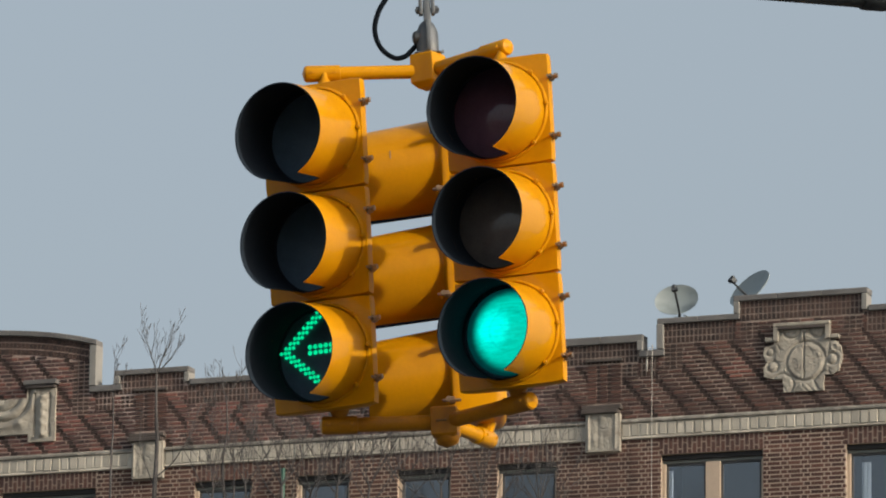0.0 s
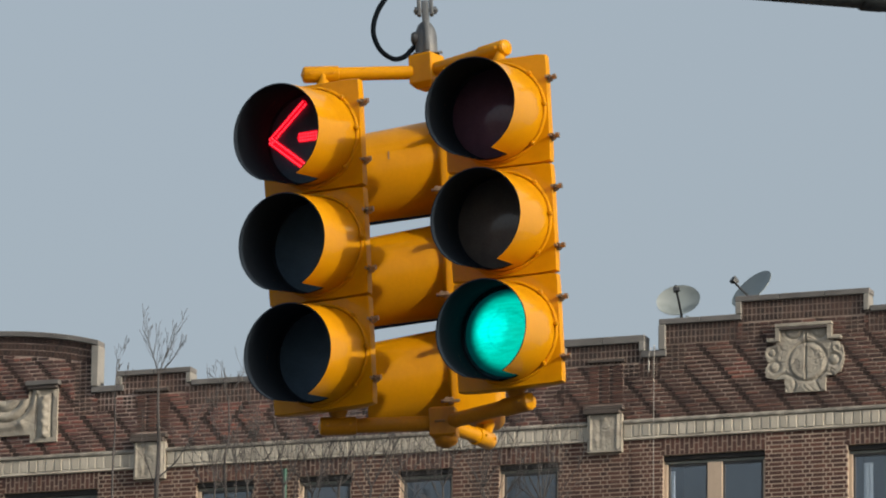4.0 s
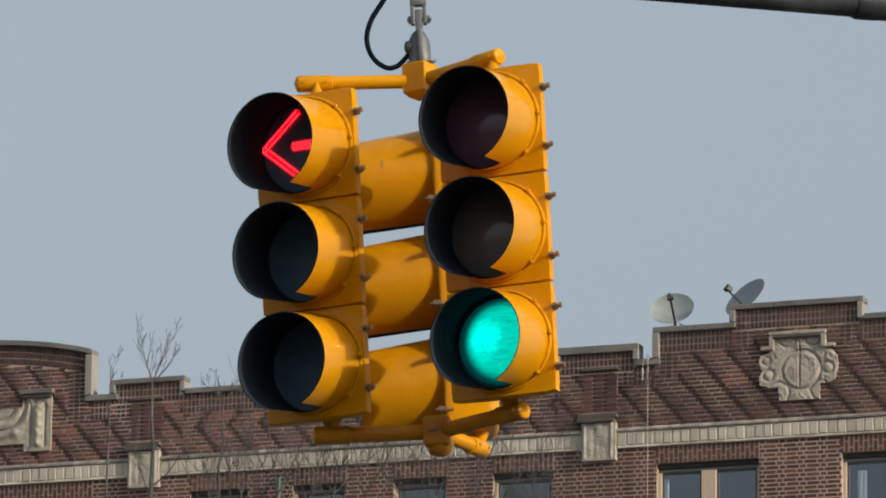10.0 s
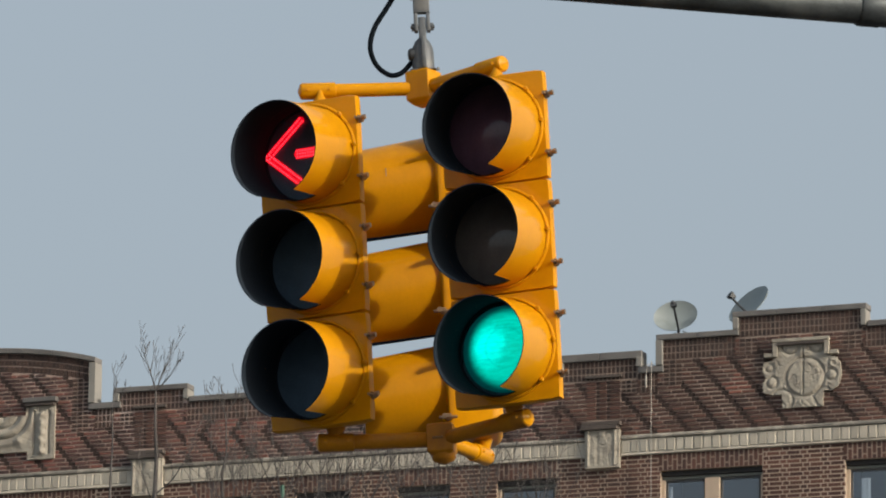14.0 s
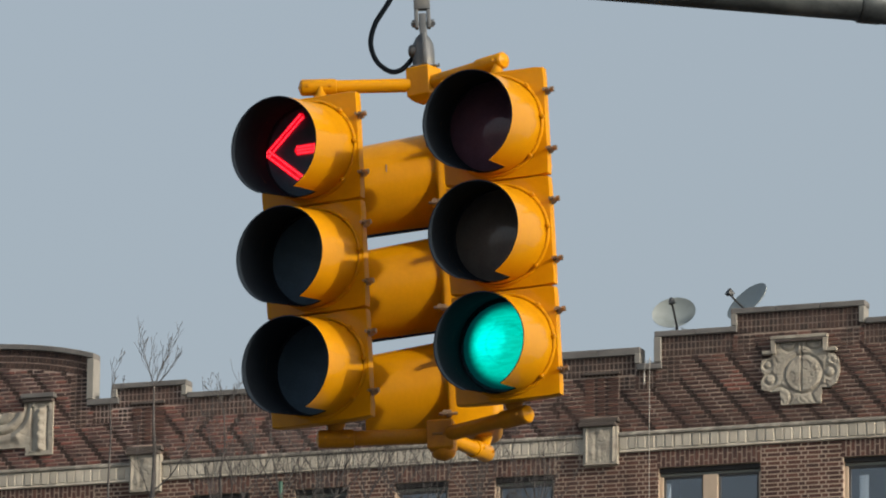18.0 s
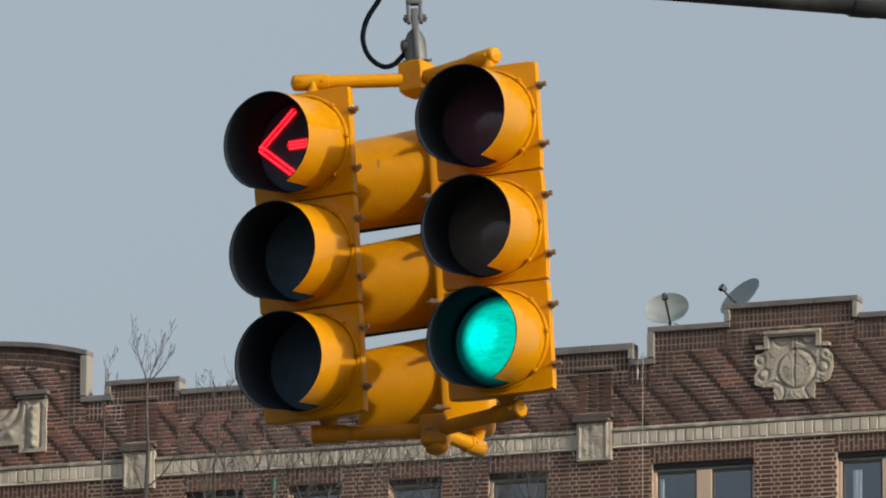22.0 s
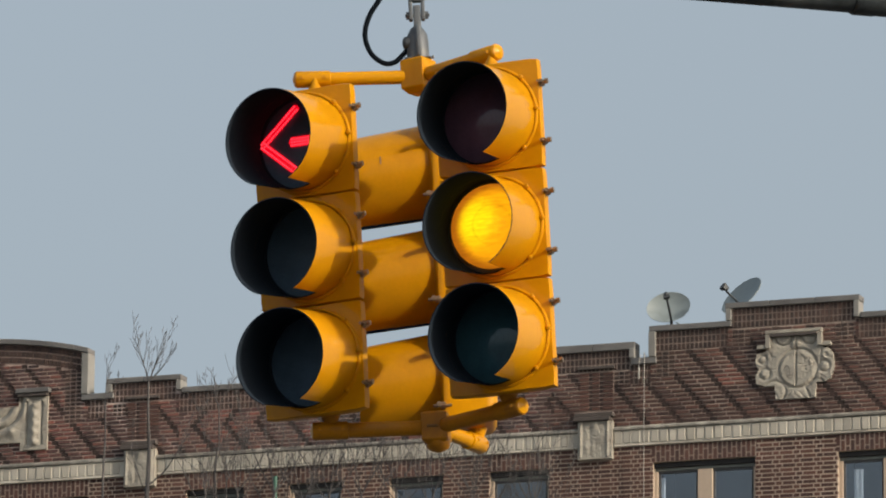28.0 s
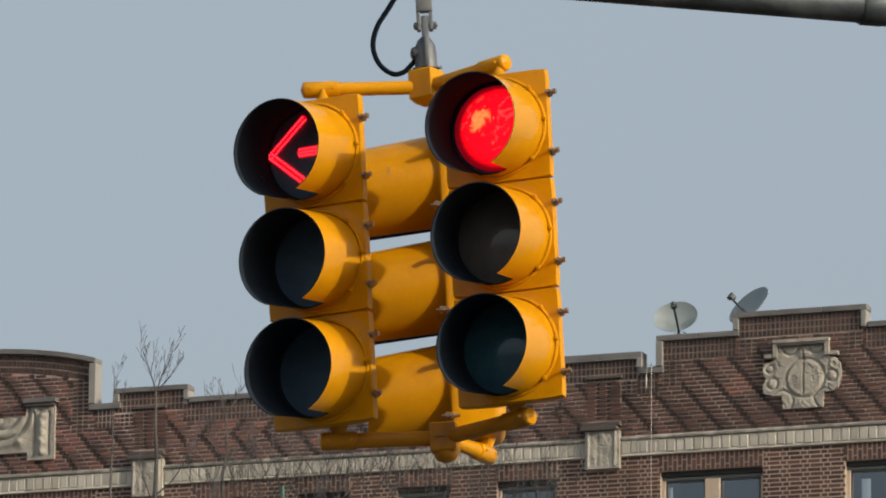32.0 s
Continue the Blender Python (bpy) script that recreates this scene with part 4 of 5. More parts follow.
# crest of the gable
left_line = [(-13.0, 21.245), (-12.50, 21.245), (-12.50, 20.38), (-12.96, 20.38), (-12.97, 20.52), (-15.0, 20.52), (-15.0, 21.09), (-13.0, 21.09)]
left_blobs = [("rib", -12.86, 20.81, 0.36, 0.020, -0.035), ("rib", -12.61, 20.81, 0.36, 0.018, -0.035), ("rib", -12.735, 20.80, 0.34, 0.055, 0.03)]
left_blobs += [("bump", -12.735 + 0.035 * (-1) ** i, 20.50 + 0.075 * i, 0.045, 0, (0.05, 0.02, 0.045, 0.03)[i % 4]) for i in range(9)]
left_blobs += [("ring", c, 21.20, r, w, up) for c in (-13.42, -14.42) for r, w, up in ((0.56, 0.05, 0.055), (0.46, 0.022, -0.06), (0.38, 0.05, 0.06), (0.29, 0.020, -0.05), (0.18, 0.05, 0.05))]
left_blobs += [("bump", -13.92, 20.92, 0.10, 0, 0.06), ("ring", -13.92, 20.92, 0.13, 0.02, -0.05), ("bump", -13.10, 20.68, 0.08, 0, 0.05)]
put("carved_crest", relief("carved_crest", left_line, 0.05, left_blobs, CREST, 150, 0.011, 1.6), HOUSE, None, "pale carved stone panel of the gable")
put("crest_hood", bevelled("crest_hood", box_vf(-13.04, -12.46, -0.14, 0.0, 21.303, 21.38), [COPING], 0.008, 1), HOUSE)
put("hood_moulding", bevelled("hood_moulding", box_vf(-13.01, -12.50, -0.115, 0.0, 21.248, 21.300), [SLAB], 0.006, 1), HOUSE)
# carved blocks that break the cornice, with dark caps and a slotted brick panel above
for a, b in ((-3.48, -2.92), (-11.12, -10.59)):
    c = (a + b) / 2
    blobs = [("bump", c - 0.12, 19.85, 0.08, 0, 0.03), ("rib", c + 0.21, 20.0, 0.3, 0.02, 0.02), ("rib", c - 0.23, 20.0, 0.3, 0.02, 0.02), ("bump", c, 20.2, 0.06, 0, 0.03), ("rib", c - 0.08, 19.95, 0.22, 0.03, -0.010), ("bump", c + 0.09, 20.02, 0.09, 0, 0.02)]
    put("carved_block", relief("carved_block", [(a, 19.67), (b, 19.67), (b, 20.262), (a, 20.262)], 0.10, blobs, CREST, 44, 0.008, 1.4), HOUSE, None, "pale carved stone block")
    put("block_cap", bevelled("block_cap", joined(box_vf(a - 0.06, b - 0.02, -0.16, 0.0, 20.265, 20.33), box_vf(a - 0.05, b + 0.02, -0.13, 0.0, 20.333, 20.40)), [SLAB], 0.008, 1), HOUSE, None, "dark stone cap")
    put("panel_hood", bevelled("panel_hood", box_vf(a - 0.02, b + 0.02, -0.06, 0.0, 21.10, 21.145), [SLAB], 0.006, 1), HOUSE)

# windows
def box_part(name, x0, x1, y0, y1, z0, z1, mat, parent, bev=0.004, label=""):
    return put(name, bevelled(name, box_vf(x0, x1, y0, y1, z0, z1), [mat], bev, 1), parent, None, label)


for a, b, z0, z1, n, k in OPEN:
    near = k < 1
    win = box_part("window", a + 0.003, b - 0.003, 0.10, 0.15, z1 - 0.052, z1 - 0.003, FRAME_GREY, HOUSE, 0.004, "sash window with tan frame" if near else "")
    box_part("window_sill", a - 0.05, b + 0.05, -0.05, 0.12, z0 - 0.09, z0 - 0.003, STONE, win)
    box_part("jamb", a + 0.003, a + 0.055, 0.085, 0.15, z0, z1 - 0.055, FRAME_TAN, win)
    box_part("jamb", b - 0.055, b - 0.003, 0.085, 0.15, z0, z1 - 0.055, FRAME_TAN, win)
    spans = [(a + 0.058, b - 0.058)] if n == 1 else [(a + 0.058, (a + b) / 2 - 0.125), ((a + b) / 2 + 0.115, b - 0.058)]
    if n == 2:
        box_part("mullion", (a + b) / 2 - 0.122, (a + b) / 2 + 0.112, 0.07, 0.15, z0, z1 - 0.055, FRAME_TAN, win, 0.004, "tan mullion")
    for s0, s1 in spans:
        zm = (z0 + z1) / 2
        if near:
            box_part("sash_rail", s0, s1, 0.115, 0.150, z1 - 0.092, z1 - 0.055, FRAME_DARK, win)
            box_part("sash_stile", s0, s0 + 0.035, 0.117, 0.150, z0 + 0.02, z1 - 0.095, FRAME_DARK, win)
            box_part("sash_stile", s1 - 0.035, s1, 0.117, 0.150, z0 + 0.02, z1 - 0.095, FRAME_DARK, win)
        box_part("meeting_rail", s0, s1, 0.119, 0.152, zm - 0.025, zm + 0.025, FRAME_DARK, win)
        pane = put("pane", mesh_from("pane", *box_vf(s0 + 0.01, s1 - 0.01, 0.128, 0.134, z0 + 0.02, z1 - 0.06), [GLASS]), win)
        pane.visible_shadow = False
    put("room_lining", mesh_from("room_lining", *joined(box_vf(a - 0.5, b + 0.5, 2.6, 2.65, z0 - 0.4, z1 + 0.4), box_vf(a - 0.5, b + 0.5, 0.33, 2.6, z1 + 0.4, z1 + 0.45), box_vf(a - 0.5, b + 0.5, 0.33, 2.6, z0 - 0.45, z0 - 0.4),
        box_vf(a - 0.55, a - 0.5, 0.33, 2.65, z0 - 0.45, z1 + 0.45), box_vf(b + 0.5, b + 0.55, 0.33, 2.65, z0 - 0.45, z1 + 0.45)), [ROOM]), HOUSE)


def curtain(u, w, z0, z1):
    """a gathered white curtain: a rippled sheet with some thickness"""
    n = 24
    pts = [(u + w * i / n, 0.175 + 0.018 * math.sin(i * 1.9)) for i in range(n + 1)]
    v = [(x, y + t, z) for z in (z0, (z0 + z1) / 2, z1) for t in (0, 0.006) for x, y in pts]
    w1 = n + 1
    f = []
    for j in range(2):
        for i in range(n):
            q = j * 2 * w1 + i
            f += [(q, q + 1, q + 2 * w1 + 1, q + 2 * w1), (q + w1, q + w1 + 2 * w1, q + w1 + 2 * w1 + 1, q + w1 + 1)]
    me = fixed(mesh_from("curtain", v, f, [CLOTH]), 80)
    return tagged(put("curtain", me, None, BUILD), "white gathered curtain behind a window pane", "curtain")


curtain(0.90, 0.14, 17.9, 19.32)
curtain(-2.20, 0.06, 17.9, 19.36)

# ---- satellite dishes on the roof edge ----
def satellite_dish(m, wide, high, label, feed_dark, reach=0.5, inner=False):
    """oval dish on a bent mast, feed arm in front; the bowl looks along -y"""
    dish = thing("satellite_dish", label, "satellite dish", m, "dishes on the roof")
    rings, seg = 8, 40
    v, f = [(0, 0.075, 0)], []
    for s in (0, 1):
        for j in range(1, rings + 1):
            q = j / rings
            for i in range(seg):
                a = 2 * math.pi * i / seg
                v.append((wide * q * math.cos(a), 0.075 * (1 - q * q) + s * 0.012, high * q * math.sin(a)))
    back = len(v)
    v.append((0, 0.087, 0))
    o = 1 + rings * seg
    for i in range(seg):
        k = (i + 1) % seg
        f += [(0, 1 + k, 1 + i), (back, o + i, o + k)]
        for j in range(rings - 1):
            f += [(1 + j * seg + i, 1 + j * seg + k, 1 + (j + 1) * seg + k, 1 + (j + 1) * seg + i), (o + j * seg + k, o + j * seg + i, o + (j + 1) * seg + i, o + (j + 1) * seg + k)]
        f.append((1 + (rings - 1) * seg + i, 1 + (rings - 1) * seg + k, o + (rings - 1) * seg + k, o + (rings - 1) * seg + i))
    put("bowl", fixed(mesh_from("bowl", v, f, [DISH]), 50), dish)
    arm = smooth_curve([(0.0, 0.10, -high * 0.9), (0.0, -0.05, -high * 1.12), (0.0, -0.6 * reach, -high * 0.85), (0.0, -reach, -high * 0.35)], 6)
    if inner:
        arm = smooth_curve([(0.0, 0.06, -high * 0.36), (0.0, -0.5 * reach, -high * 0.40), (0.0, -reach, -high * 0.40)], 6)
    put("feed_arm", fixed(mesh_from("feed_arm", *tube(arm, 0.018, 8), [DISH_DARK])), dish)
    lnb = joined(moved(lathe([(0.022, 0.06), (0.034, 0.05), (0.045, -0.02), (0.045, -0.05), (0.02, -0.06)], 14, "Y", True), pose(0, -reach, high * 0.05, 20, 0, 180)), box_vf(-0.05, 0.05, -reach - 0.05, -reach + 0.01, -high * 0.05 - 0.03, high * 0.05))
    lnb = moved(lnb, pose(0, 0, -high * (0.35 if inner else 0.25)))
    put("feed_horn", fixed(mesh_from("feed_horn", *lnb, [DISH_DARK if feed_dark else DISH])), dish)
    return dish


def on_building(u, y, z, rx=0, ry=0, rz=0):
    return BUILD @ pose(u, y, z, rx, ry, rz)


d1 = satellite_dish(on_building(-2.284, 0.75, 22.20, -14, -12, 16), 0.345, 0.255, "grey oval satellite dish on the parapet", True)
d2 = satellite_dish(on_building(-1.12, 0.85, 22.33, -36, 0, -34), 0.40, 0.38, "grey satellite dish turned sideways above the parapet", True, 0.31, True)
for d, m in ((d1, on_building(-2.284, 0.75, 22.17)), (d2, on_building(-1.12, 0.85, 22.33))):
    inv = d.matrix_basis.inverted() @ m
    put("mast", fixed(mesh_from("mast", *tube(smooth_curve([(0, 0.09, -0.05), (0.0, 0.16, -0.25), (0.0, 0.16, -1.66)], 6), 0.025, 10), [DISH_DARK])), d, inv)
for s in (-1, 1):
    put("stay", fixed(mesh_from("stay", *tube(smooth_curve([(0.06 * s, 0.10, -0.24), (0.13 * s, 0.06, -0.34), (0.03 * s, 0.12, -0.46)], 5), 0.010, 6), [DISH])), d1)

# ---- cable and pipe on the facade ----
wire = [(-2.39, -0.11, 21.25), (-2.39, -0.12, 20.6), (-2.392, -0.115, 19.5), (-2.385, -0.10, 17.5), (-2.39, -0.05, 14.0), (-2.39, -0.03, 9.0), (-2.39, -0.03, 0.9)]
wire = [(-2.39, 0.30, 21.262), (-2.39, -0.085, 21.268)] + wire
tagged(put("hanging_cable", fixed(mesh_from("hanging_cable", *tube(smooth_curve(wire, 6), 0.006, 6), [PALE_WIRE]), 60), None, BUILD), "thin pale cable hanging down the brick facade", "cable")
stub = smooth_curve([(-2.43, 0.24, 21.262), (-2.45, -0.08, 21.268), (-2.475, -0.10, 21.17), (-2.48, -0.10, 21.07)], 6)
end_vf = joined(tube(stub, 0.006, 6), tube([(-2.48, -0.10, 21.075), (-2.481, -0.10, 21.06), (-2.483, -0.10, 20.90), (-2.483, -0.10, 20.885)], [0.008, 0.016, 0.016, 0.008], 8))
tagged(put("cable_end", fixed(mesh_from("cable_end", *end_vf, [PALE_WIRE]), 60), None, BUILD), "short pale cable end hanging over the parapet", "cable")
pipe_vf = joined(tube([(-8.52, -0.10, 0.17), (-8.52, -0.10, 19.70)], 0.036, 12), *[box_vf(-8.56, -8.48, -0.13, 0.0, z, z + 0.04) for z in (3, 7, 11, 15, 18.2)])
tagged(put("drain_pipe", fixed(mesh_from("drain_pipe", *pipe_vf, [GREEN_PIPE])), None, BUILD), "green painted pipe rising up the facade", "pipe")


# ---- bare street trees before the facade ----
def bare_tree(u, out, seed, fork, trunk_r, leaders, label, boughs=()):
    """trunk that forks into tall leaders, each with thin leafless twigs near its tip"""
    rnd = random.Random(seed)
    tree = thing("street_tree", label, "tree", BUILD @ pose(u, -out, 0.16), "bare street trees")
    put("trunk", fixed(mesh_from("trunk", *tube(smooth_curve([(0, 0, 0), (0.05, 0.03, fork * 0.5), (0, 0, fork)], 6), [trunk_r * (1.25 - 0.4 * i / 12) for i in range(13)], 12), [BARK]), 70), tree)
    vfs = []

    def grow(p, d, r, length, level, wild=0.2):
        pts, rs = [p.copy()], [r]
        q, k = p.copy(), d.normalized()
        for i in range(5):
            k = (k + Vector((rnd.uniform(-wild, wild), rnd.uniform(-wild, wild), rnd.uniform(-0.02, 0.12)))).normalized()
            q = q + k * length / 5
            pts.append(q.copy())
            rs.append(max(0.0028, r * (1 - 0.7 * (i + 1) / 5)))
            if level < 4 and (i >= 1 or level == 1):
                for c in range(1 if rnd.random() < (0.9, 0.65, 0.35)[level - 1] else 0):
                    a = rnd.uniform(0, 6.28)
                    side = Vector((math.cos(a), math.sin(a) * 0.6, rnd.uniform(0.2, 0.8)))
                    grow(q, k * 0.95 + side * 0.6, rs[-1] * 0.75, length * rnd.uniform(0.35, 0.6), level + 1, wild)
        vfs.append(tube(pts, rs, 5, False))
    for du, dz, r_top, tip, spread, twigs, low, *stems in leaders:
        first = (du, dz) == leaders[0][:2]
        sway = [(q, du * min(1.0, 1.7 * q) + (0.009 * math.sin(q * 41 + du * 9) if q < 0.97 else 0), rnd.uniform(-0.1, 0.1)) for q in (0.0, 0.22, 0.45, 0.64, 0.76, 0.85, 0.92, 0.96)]
        path = smooth_curve([(x * min(1.0, 4 * q), y, fork - 0.1 + (dz - fork + 0.1) * q) for q, x, y in sway] + [(du, 0, dz)], 5)
        n = len(path)
        r_low = trunk_r * (0.6 if first else 0.42)
        put("limb", fixed(mesh_from("limb", *tube(path, [r_low + (r_top - r_low) * (i / (n - 1)) ** (0.85 if first else 0.8) for i in range(n)], 8), [BARK]), 70), tree)
        for z, x, up, r in boughs if first else ():
            at = Vector(min(path, key=lambda p: abs(p[2] - z)))
            way = smooth_curve([at, at + Vector((x * 0.42, 0.05, up * 0.32)), at + Vector((x * 0.8, -0.04, up * 0.70)), at + Vector((x, 0, up))], 5)
            put("limb", fixed(mesh_from("limb", *tube(way, [r * (1 - 0.72 * i / (len(way) - 1)) for i in range(len(way))], 7), [BARK]), 70), tree)
            for k in (0.35, 0.55, 0.75, 0.9, 1.0):
                grow(Vector(way[int(k * (len(way) - 1))]), Vector((x + rnd.uniform(-0.6, 0.6), rnd.uniform(-0.4, 0.4), up)), r * 0.42, rnd.uniform(0.35, 0.6), 2, 0.12)
        for sx, sy, length in stems:
            grow(Vector(path[-1]), Vector((sx, sy, 1.0)), r_top * 0.6, length, 1, 0.09)
        for i in range(0 if stems else 6):
            a = i * 1.05 + rnd.uniform(-0.4, 0.4)
            grow(Vector(path[-1]), Vector((math.cos(a) * spread, math.sin(a) * spread * 0.7, 1.0)), r_top * 0.62, tip * rnd.uniform(0.75, 1.05), 1)
        for i in range(twigs):
            z = low + (dz - low) * (i + rnd.random()) / twigs
            near = min(path, key=lambda p: abs(p[2] - z))
            a = rnd.uniform(0, 6.28)
            grow(Vector(near), Vector((math.cos(a), math.sin(a) * 0.6, 0.75)), r_top * 0.6, rnd.uniform(0.6, 1.2), 1, 0.3)
    put("crown", fixed(mesh_from("crown", *joined(*vfs), [BARK]), 80), tree, None, "bare crown of thin twigs")
    return tree


def fan(seed, low, high, length):
    """slanting straight stems that leave the top of a limb"""
    rnd = random.Random(seed)
    return [(low + (high - low) * (i + rnd.uniform(-0.3, 0.3)) / 3, rnd.uniform(-0.4, 0.4), length * rnd.uniform(0.7, 1.1)) for i in range(4)]


# leaders: sideways, top of the limb, its radius there, tip length, spread, side twigs, lowest twig, then stems
bare_tree(-9.4, 3.0, 346, 7.0, 0.15, ((-0.08, 20.54, 0.015, 0.72, 0.75, 0, 19.3, (-0.34, 0.1, 0.78), (-0.16, -0.3, 0.50), (0.24, 0.3, 0.66), (0.55, -0.1, 0.64), (1.25, 0.1, 0.46)),
                                     (-0.81, 20.3, 0.008, 0.7, 0.25, 0, 19.0, (0.12, 0.0, 0.56), (0.75, 0.1, 0.36)),
                                     (1.09, 20.1, 0.009, 0.7, 0.35, 1, 18.4, (-0.75, 0.1, 0.38), (-0.1, -0.1, 0.40), (0.8, 0.0, 0.42)),
                                     (1.25, 18.9, 0.012, 0.7, 0.35, 0, 18.6, *fan(3, -0.3, 0.5, 0.8))), "bare street tree rising past the roof edge",
          ((18.88, 0.62, 0.70, 0.015), (18.75, -0.28, 0.85, 0.010)))
bare_tree(-6.5, 3.6, 21, 8.0, 0.17, tuple((du, dz, r, 0.8, 0.6, 2, 17.8, *fan(seed, low, high, reach)) for du, dz, r, seed, low, high, reach in (
    (-0.62, 18.55, 0.021, 1, -0.5, 0.9, 1.25), (-1.75, 18.55, 0.014, 2, -0.4, 0.6, 1.2), (-1.22, 18.6, 0.016, 3, -0.6, 0.7, 1.0), (-0.15, 18.4, 0.018, 4, -0.6, 0.8, 1.3), (0.28, 18.5, 0.018, 5, -0.5, 1.0, 1.15),
    (0.80, 18.45, 0.017, 6, -0.6, 0.8, 1.1), (1.35, 18.45, 0.015, 7, -0.7, 0.7, 1.0), (1.95, 18.4, 0.014, 8, -0.6, 0.8, 1.0), (2.6, 18.35, 0.013, 9, -0.7, 0.7, 0.95))), "bare street tree before the brick facade")
bare_tree(-3.1, 3.4, 40, 8.0, 0.15, ((0.05, 18.1, 0.020, 0.85, 0.45, 3, 17.4, *fan(11, -0.5, 0.6, 0.95)), (-0.7, 18.0, 0.018, 0.8, 0.5, 3, 17.4, *fan(12, -0.6, 0.6, 0.9))), "bare street tree before the brick facade")

# ---- bricks, last: courses of header and stretcher, soldier bands, stepped diagonals ----
COURSE, LONG, SHORT, JOINT = 0.0675, 0.198, 0.092, 0.0185
SOLDIER = [(a - 0.02, b + 0.02) for a, b, n in BAYS]
STONES = [(-3.48, -2.92, 19.66, 20.41), (-11.12, -10.59, 19.66, 20.41), (-0.45, 0.47, 20.70, 21.52), (-0.29, 0.355, 20.45, 20.70), (-13.0, -12.5, 20.39, 21.37), (U0, -12.9, 20.54, 21.08)]
rb = random.Random(11)
PLAIN, FIELD, DARK, BAND = [], [], [], []      # centre u, centre z, half length, half height, how proud


def lay(to, u0, u1, z0, z1, proud):
    if u1 - u0 > 0.012:
        to.append(((u0 + u1) / 2, (z0 + z1) / 2, (u1 - u0) / 2, (z1 - z0) / 2, proud + rb.uniform(-0.002, 0.002)))


def free_spans(z0, z1):
    """stretches of a course that no opening, soldier band or stone covers"""
    cut = [(a, b) for a, b, c, d in STONES if z1 > c + 0.02 and z0 < d - 0.02]
    for k in range(ROWS_UP):
        lo, hi = HEAD - k * FLOOR_H - SILL_DROP - 0.08, HEAD - k * FLOOR_H + 0.078
        for (a, b, n), (c, d) in zip(BAYS, SOLDIER):
            if z1 > lo + 0.01 and z0 < hi - 0.01:
                cut.append((a, b))
            elif z1 > hi - 0.01 and z0 < hi + 0.26:
                cut.append((c, d))
    spans, u = [], U0
    for a, b in sorted(cut):
        if a > u:
            spans.append((u, a))
        u = max(u, b)
    return spans + ([(u, U1)] if u < U1 else [])


# plain wall up to the cornice
rows_below = int((19.852 - 0.16) / COURSE)
for row in range(rows_below):
    z0 = 19.852 - (row + 1) * COURSE + JOINT / 2
    z1 = z0 + COURSE - JOINT
    for a, b in free_spans(z0, z1):
        i = row
        u = U0 - (row % 2) * 0.155
        while u < b:
            w = LONG if i % 2 == 0 else SHORT
            if u + w > a:
                lay(PLAIN, max(u, a), min(u + w, b), z0, z1, 0.005)
            u += w + JOINT
            i += 1
# parapet field: a burnt header set back, then two stretchers; each course steps sideways
BAT = 0.196
PERIOD = 2 * BAT + SHORT + 3 * 0.0193
PANELS = ((-3.48, -2.92), (-11.12, -10.59))
# upright margins of small bricks beside the steps: from, to, foot
QUOINS = ((-2.235, -1.925, 20.93), (-1.0, -0.70, 21.33), (0.66, 0.96, 21.33), (-12.23, -11.93, 20.80), (-2.92, -2.67, 20.86), (-11.38, -11.14, 20.86))
ENDS = sorted({U0, U1, -11.81, -11.48, -10.22, -3.90, -2.62, -2.33, -1.08, 1.03, 2.4} | {x for q in PANELS for x in q} | {U0 + 0.2 * i for i in range(1, 16)})
row = 0
while 20.19 + row * COURSE < 22.2:
    z0 = 20.19 + row * COURSE
    for a, b in free_spans(z0, z0 + COURSE - 0.018):
        for c, d in zip(ENDS[:-1], ENDS[1:]):
            lo, hi = max(a, c), min(b, d)
            limit = min(parapet(c + 1e-4), parapet(d - 1e-4)) - 0.316
            z1 = min(z0 + COURSE - 0.026, limit)
            mid = (c + d) / 2
            if hi - lo < 0.01 or z1 - z0 < 0.02 or (any(p < mid < q for p, q in PANELS) and z0 < 21.09):
                continue
            shift = 0.058 * (abs(row % 12 - 6) if -10.2 < mid < -3.9 else -row)
            u = U0 - PERIOD * 3 + shift % PERIOD
            i = 0
            while u < hi:
                w = SHORT if i % 3 == 0 else BAT
                if u + w > lo:
                    left, right = max(u, lo), min(u + w, hi)
                    for c0, c1, c2 in QUOINS:
                        if z0 + COURSE / 2 > c2 and left < c1 and right > c0:
                            left, right = (left, min(right, c0)) if (left + right) / 2 < (c0 + c1) / 2 else (max(left, c1), right)
                    if right - left < 0.012:
                        pass
                    elif i % 3 == 0:
                        # widened over the joints, so the dark colour adds to the recess shade
                        lay(DARK, max(left - 0.014, lo), min(right + 0.014, hi), z0 - 0.012, z1 + 0.010, 0.002)
                    else:
                        lay(FIELD, left, right, z0, z1, (0.014, 0.010)[i % 3 - 1])
                u += w + 0.0193
                i += 1
    # brick panel over each carved block, with two upright slots
    for c, d in PANELS:
        if 20.41 < z0 < 21.04:
            for p, q in ((0.0, 0.15), (0.205, 0.325), (0.38, 0.55)):
                k = 0.003
                lay(PLAIN, c + p + k, c + q - k, z0, z0 + COURSE - 0.018, 0.014)
            # slots filled with the same dark brick, its colour standing in for shade
            for p, q in ((0.15, 0.205), (0.325, 0.38)):
                lay(DARK, c + p, c + q, z0, z0 + COURSE - 0.018, 0.003)
    row += 1
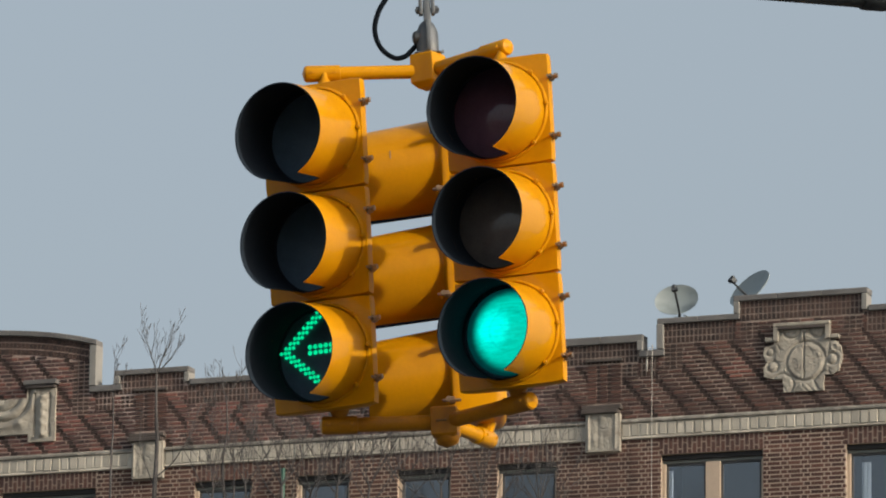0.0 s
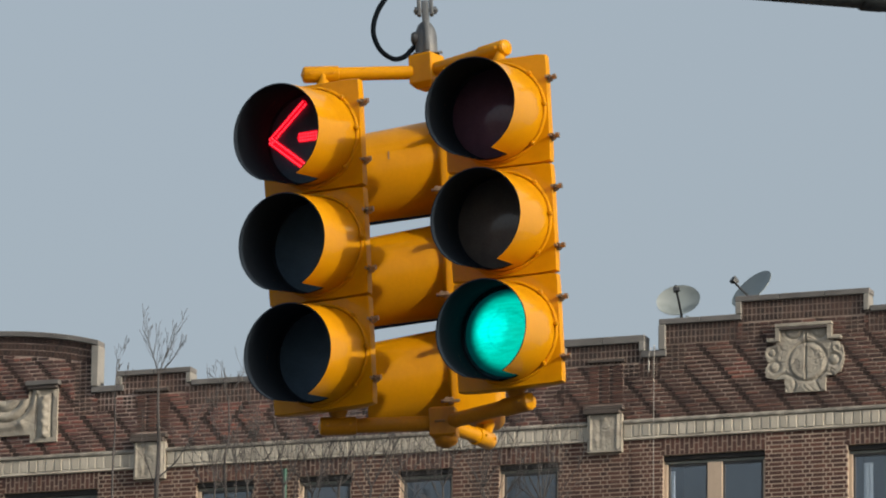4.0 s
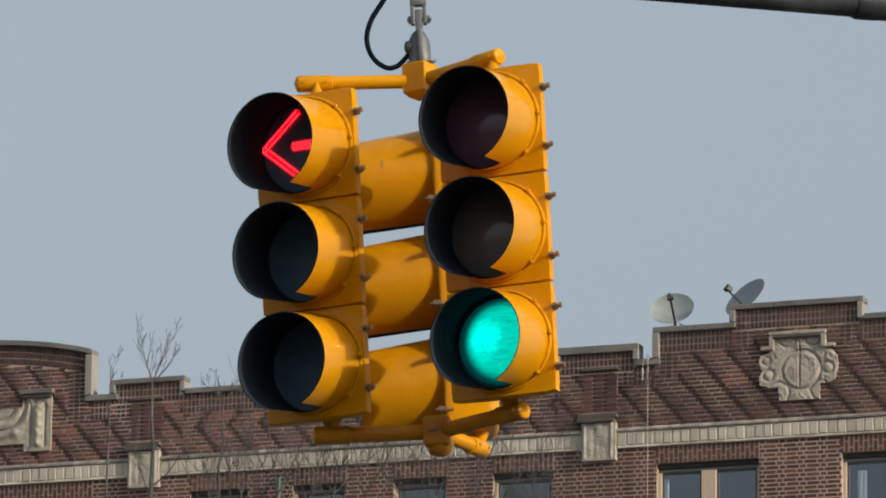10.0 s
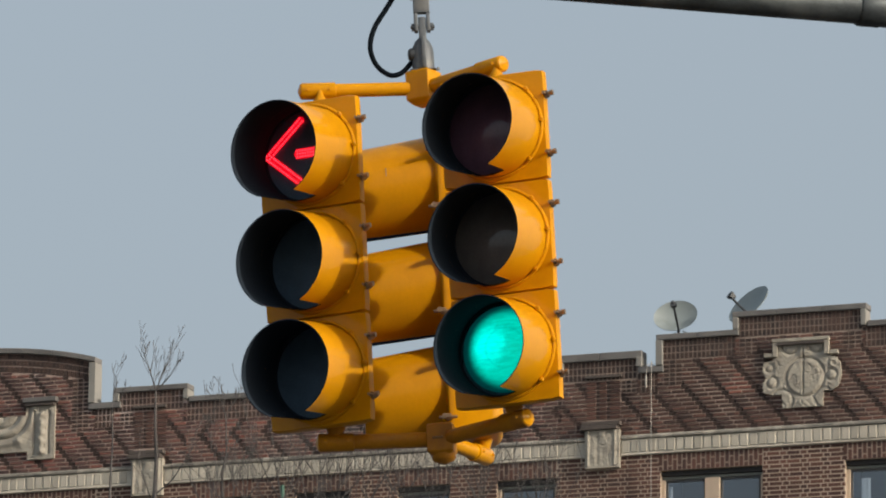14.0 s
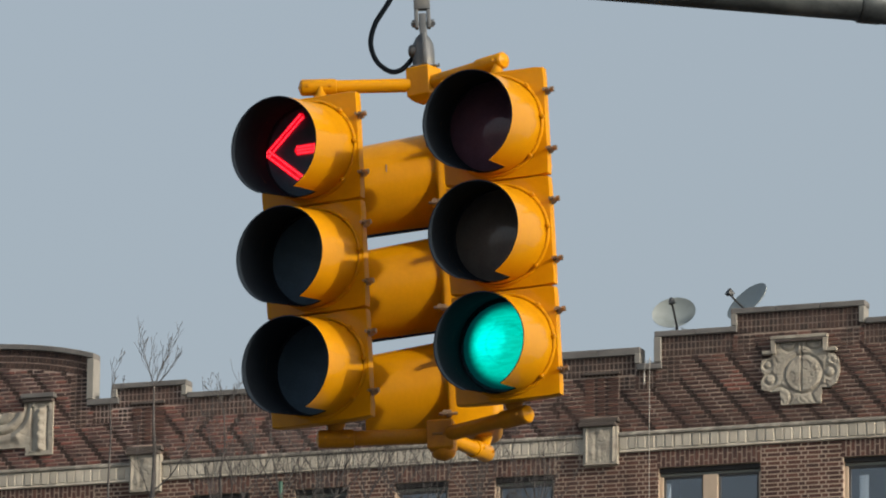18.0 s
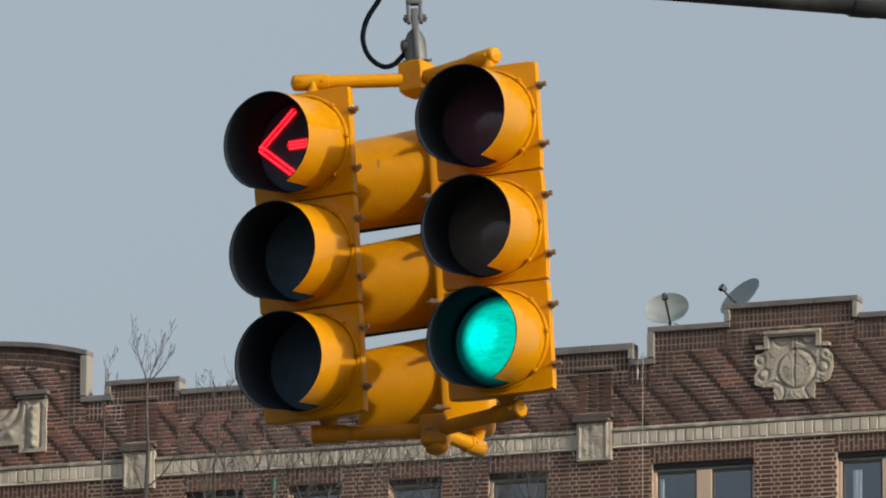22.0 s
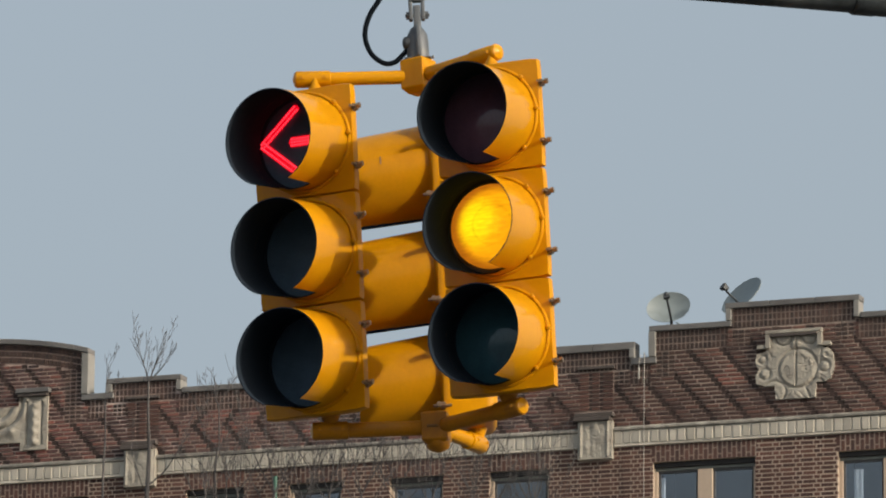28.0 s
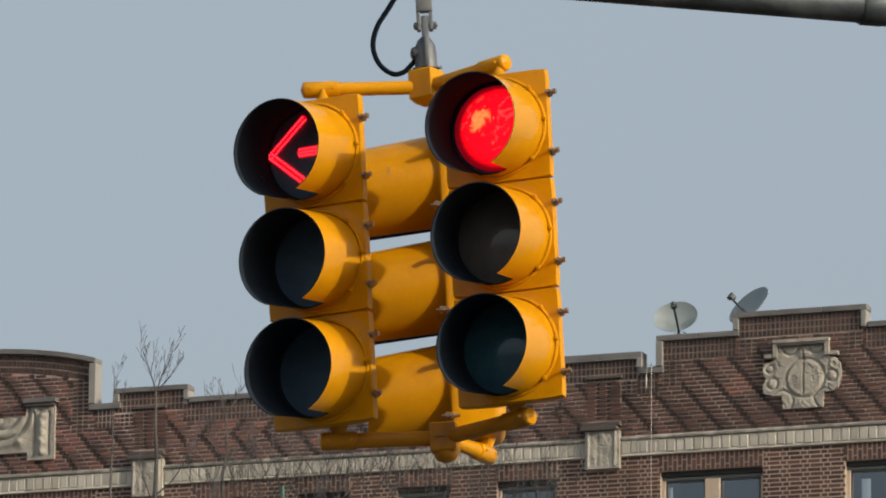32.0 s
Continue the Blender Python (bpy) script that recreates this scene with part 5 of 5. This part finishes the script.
# soldier courses over every window
for k in range(ROWS_UP):
    for a, b in SOLDIER:
        n = int((b - a) / 0.076)
        for i in range(n):
            x = a + (b - a) * i / n
            low, high = HEAD - k * FLOOR_H + 0.082, HEAD - k * FLOOR_H + 0.338
            for p, q in ((low, low + 0.158), (low + 0.176, high)) if i % 2 else ((low, low + 0.062), (low + 0.080, high)):
                lay(PLAIN, x, x + (b - a) / n - 0.021, p, q, 0.006)
# three bands of upright bricks under the coping
x = U0
while x < U1 - 0.1:
    top = min(parapet(x), parapet(x + 0.060))
    for j in range(3):
        z1 = top - 0.008 - j * 0.104
        lay(BAND, x, x + (0.063 if x < -11.9 else 0.049), z1 - 0.085, z1, (0.012, 0.007, 0.010)[j])
    x += 0.070
for a, b, z in QUOINS:
    while z < parapet((a + b) / 2) - 0.33:
        for j in range(3):
            w = (b - a) / 3
            lay(BAND, a + j * w + 0.009, a + (j + 1) * w - 0.009, z, z + 0.046, (0.008, 0.012, 0.008)[j])
        z += COURSE
# steel lintels
for a, b, z0, z1, n, k in OPEN:
    box_part("lintel", a + 0.002, b - 0.002, 0.06, 0.31, z1 + 0.001, z1 + 0.076, IRON, HOUSE, 0.003, "dark steel lintel")


def brick_shape(hu, hz, mat):
    v = [(sx * (hu - q), -y, sz * (hz - q)) for y, q in ((-0.05, 0), (-0.004, 0), (0, 0.004)) for sx, sz in ((-1, -1), (1, -1), (1, 1), (-1, 1))]
    f = [(j * 4 + i, j * 4 + (i + 1) % 4, j * 4 + 4 + (i + 1) % 4, j * 4 + 4 + i) for j in range(2) for i in range(4)] + [(8, 9, 10, 11)]
    return mesh_from("brick", v, f, [mat])


near = [(b, BRICK_ONE) for b in PLAIN if 18.6 < b[1] < 19.9 and -0.62 < b[0] < 0.68][:150]
near += [(b, REPAIR if math.hypot(b[0] + 1.02, b[1] - 20.86) < 0.165 else UMBER_ONE) for b in FIELD if 20.45 < b[1] < 21.2 and -1.95 < b[0] < -0.70][:150]
chosen = {b for b, m in near}
shared = {}
for b, m in near:
    key = (round(b[2], 3), round(b[3], 3), m.name)
    if key not in shared:
        shared[key] = brick_shape(b[2], b[3], m)
    put("brick", shared[key], HOUSE, pose(b[0], -b[4], b[1]))


def brickwork(name, bricks, mat):
    rest = np.array([b for b in bricks if b not in chosen])
    count = len(rest)
    corner = np.array([(-1, 0, -1), (1, 0, -1), (1, 0, 1), (-1, 0, 1), (-1, 1, -1), (1, 1, -1), (1, 1, 1), (-1, 1, 1)], float)
    verts = np.empty((count, 8, 3))
    verts[:, :, 0] = rest[:, None, 0] + corner[None, :, 0] * rest[:, None, 2]
    verts[:, :, 1] = -rest[:, None, 4] + corner[None, :, 1] * 0.05
    verts[:, :, 2] = rest[:, None, 1] + corner[None, :, 2] * rest[:, None, 3]
    quad = np.array([(0, 1, 2, 3), (0, 4, 5, 1), (1, 5, 6, 2), (2, 6, 7, 3), (3, 7, 4, 0)])
    faces = (quad[None] + 8 * np.arange(count)[:, None, None]).reshape(-1, 4)
    me = bpy.data.meshes.new(name)
    me.from_pydata(verts.reshape(-1, 3).tolist(), [], faces.tolist())
    me.materials.append(mat)
    tagged(put(name, me, HOUSE), kind="stuff")


brickwork("brickwork", PLAIN, BRICK_ALL)
brickwork("parapet_brickwork", [b for b in FIELD if b[0] < -4.0], FIELD_ALL)
brickwork("umber_parapet_brickwork", [b for b in FIELD if b[0] >= -4.0], UMBER_ALL)
brickwork("band_brickwork", BAND, BAND_ALL)
brickwork("burnt_header_brickwork", DARK, BURNT_SHADED)


# ---- what moves: the lamps come forward through their lenses as they light ----
def motions():
    z = {"red": SECTION, "amber": 0.0, "green": -SECTION}
    lit = {"green_arrow": ((0.0, 0.3),), "amber_arrow": ((0.36, 3.27),), "red_arrow": ((3.36, 32.0),),
           "green_ball": ((0.0, 27.3),), "amber_ball": ((27.36, 30.3),), "red_ball": ((30.36, 32.0),)}
    for key, spans in lit.items():
        colour = key.split("_")[0]
        arrow = key.endswith("arrow")
        front = pose(0, 0.0015 if arrow else -0.024 if colour == "amber" else -0.006, z[colour])
        back = pose(0, 0.050, z[colour])
        rows = []
        for a, b in spans:
            if a > 0:
                rows += [(0.0, back), (a - 0.034, back)]
            rows.append((a, front))
            rows.append((b, front))
            if b < 32.0:
                rows += [(b + 0.034, back), (32.0, back)]
        for piece in MOVERS[key]:
            walk(piece, rows)


motions()
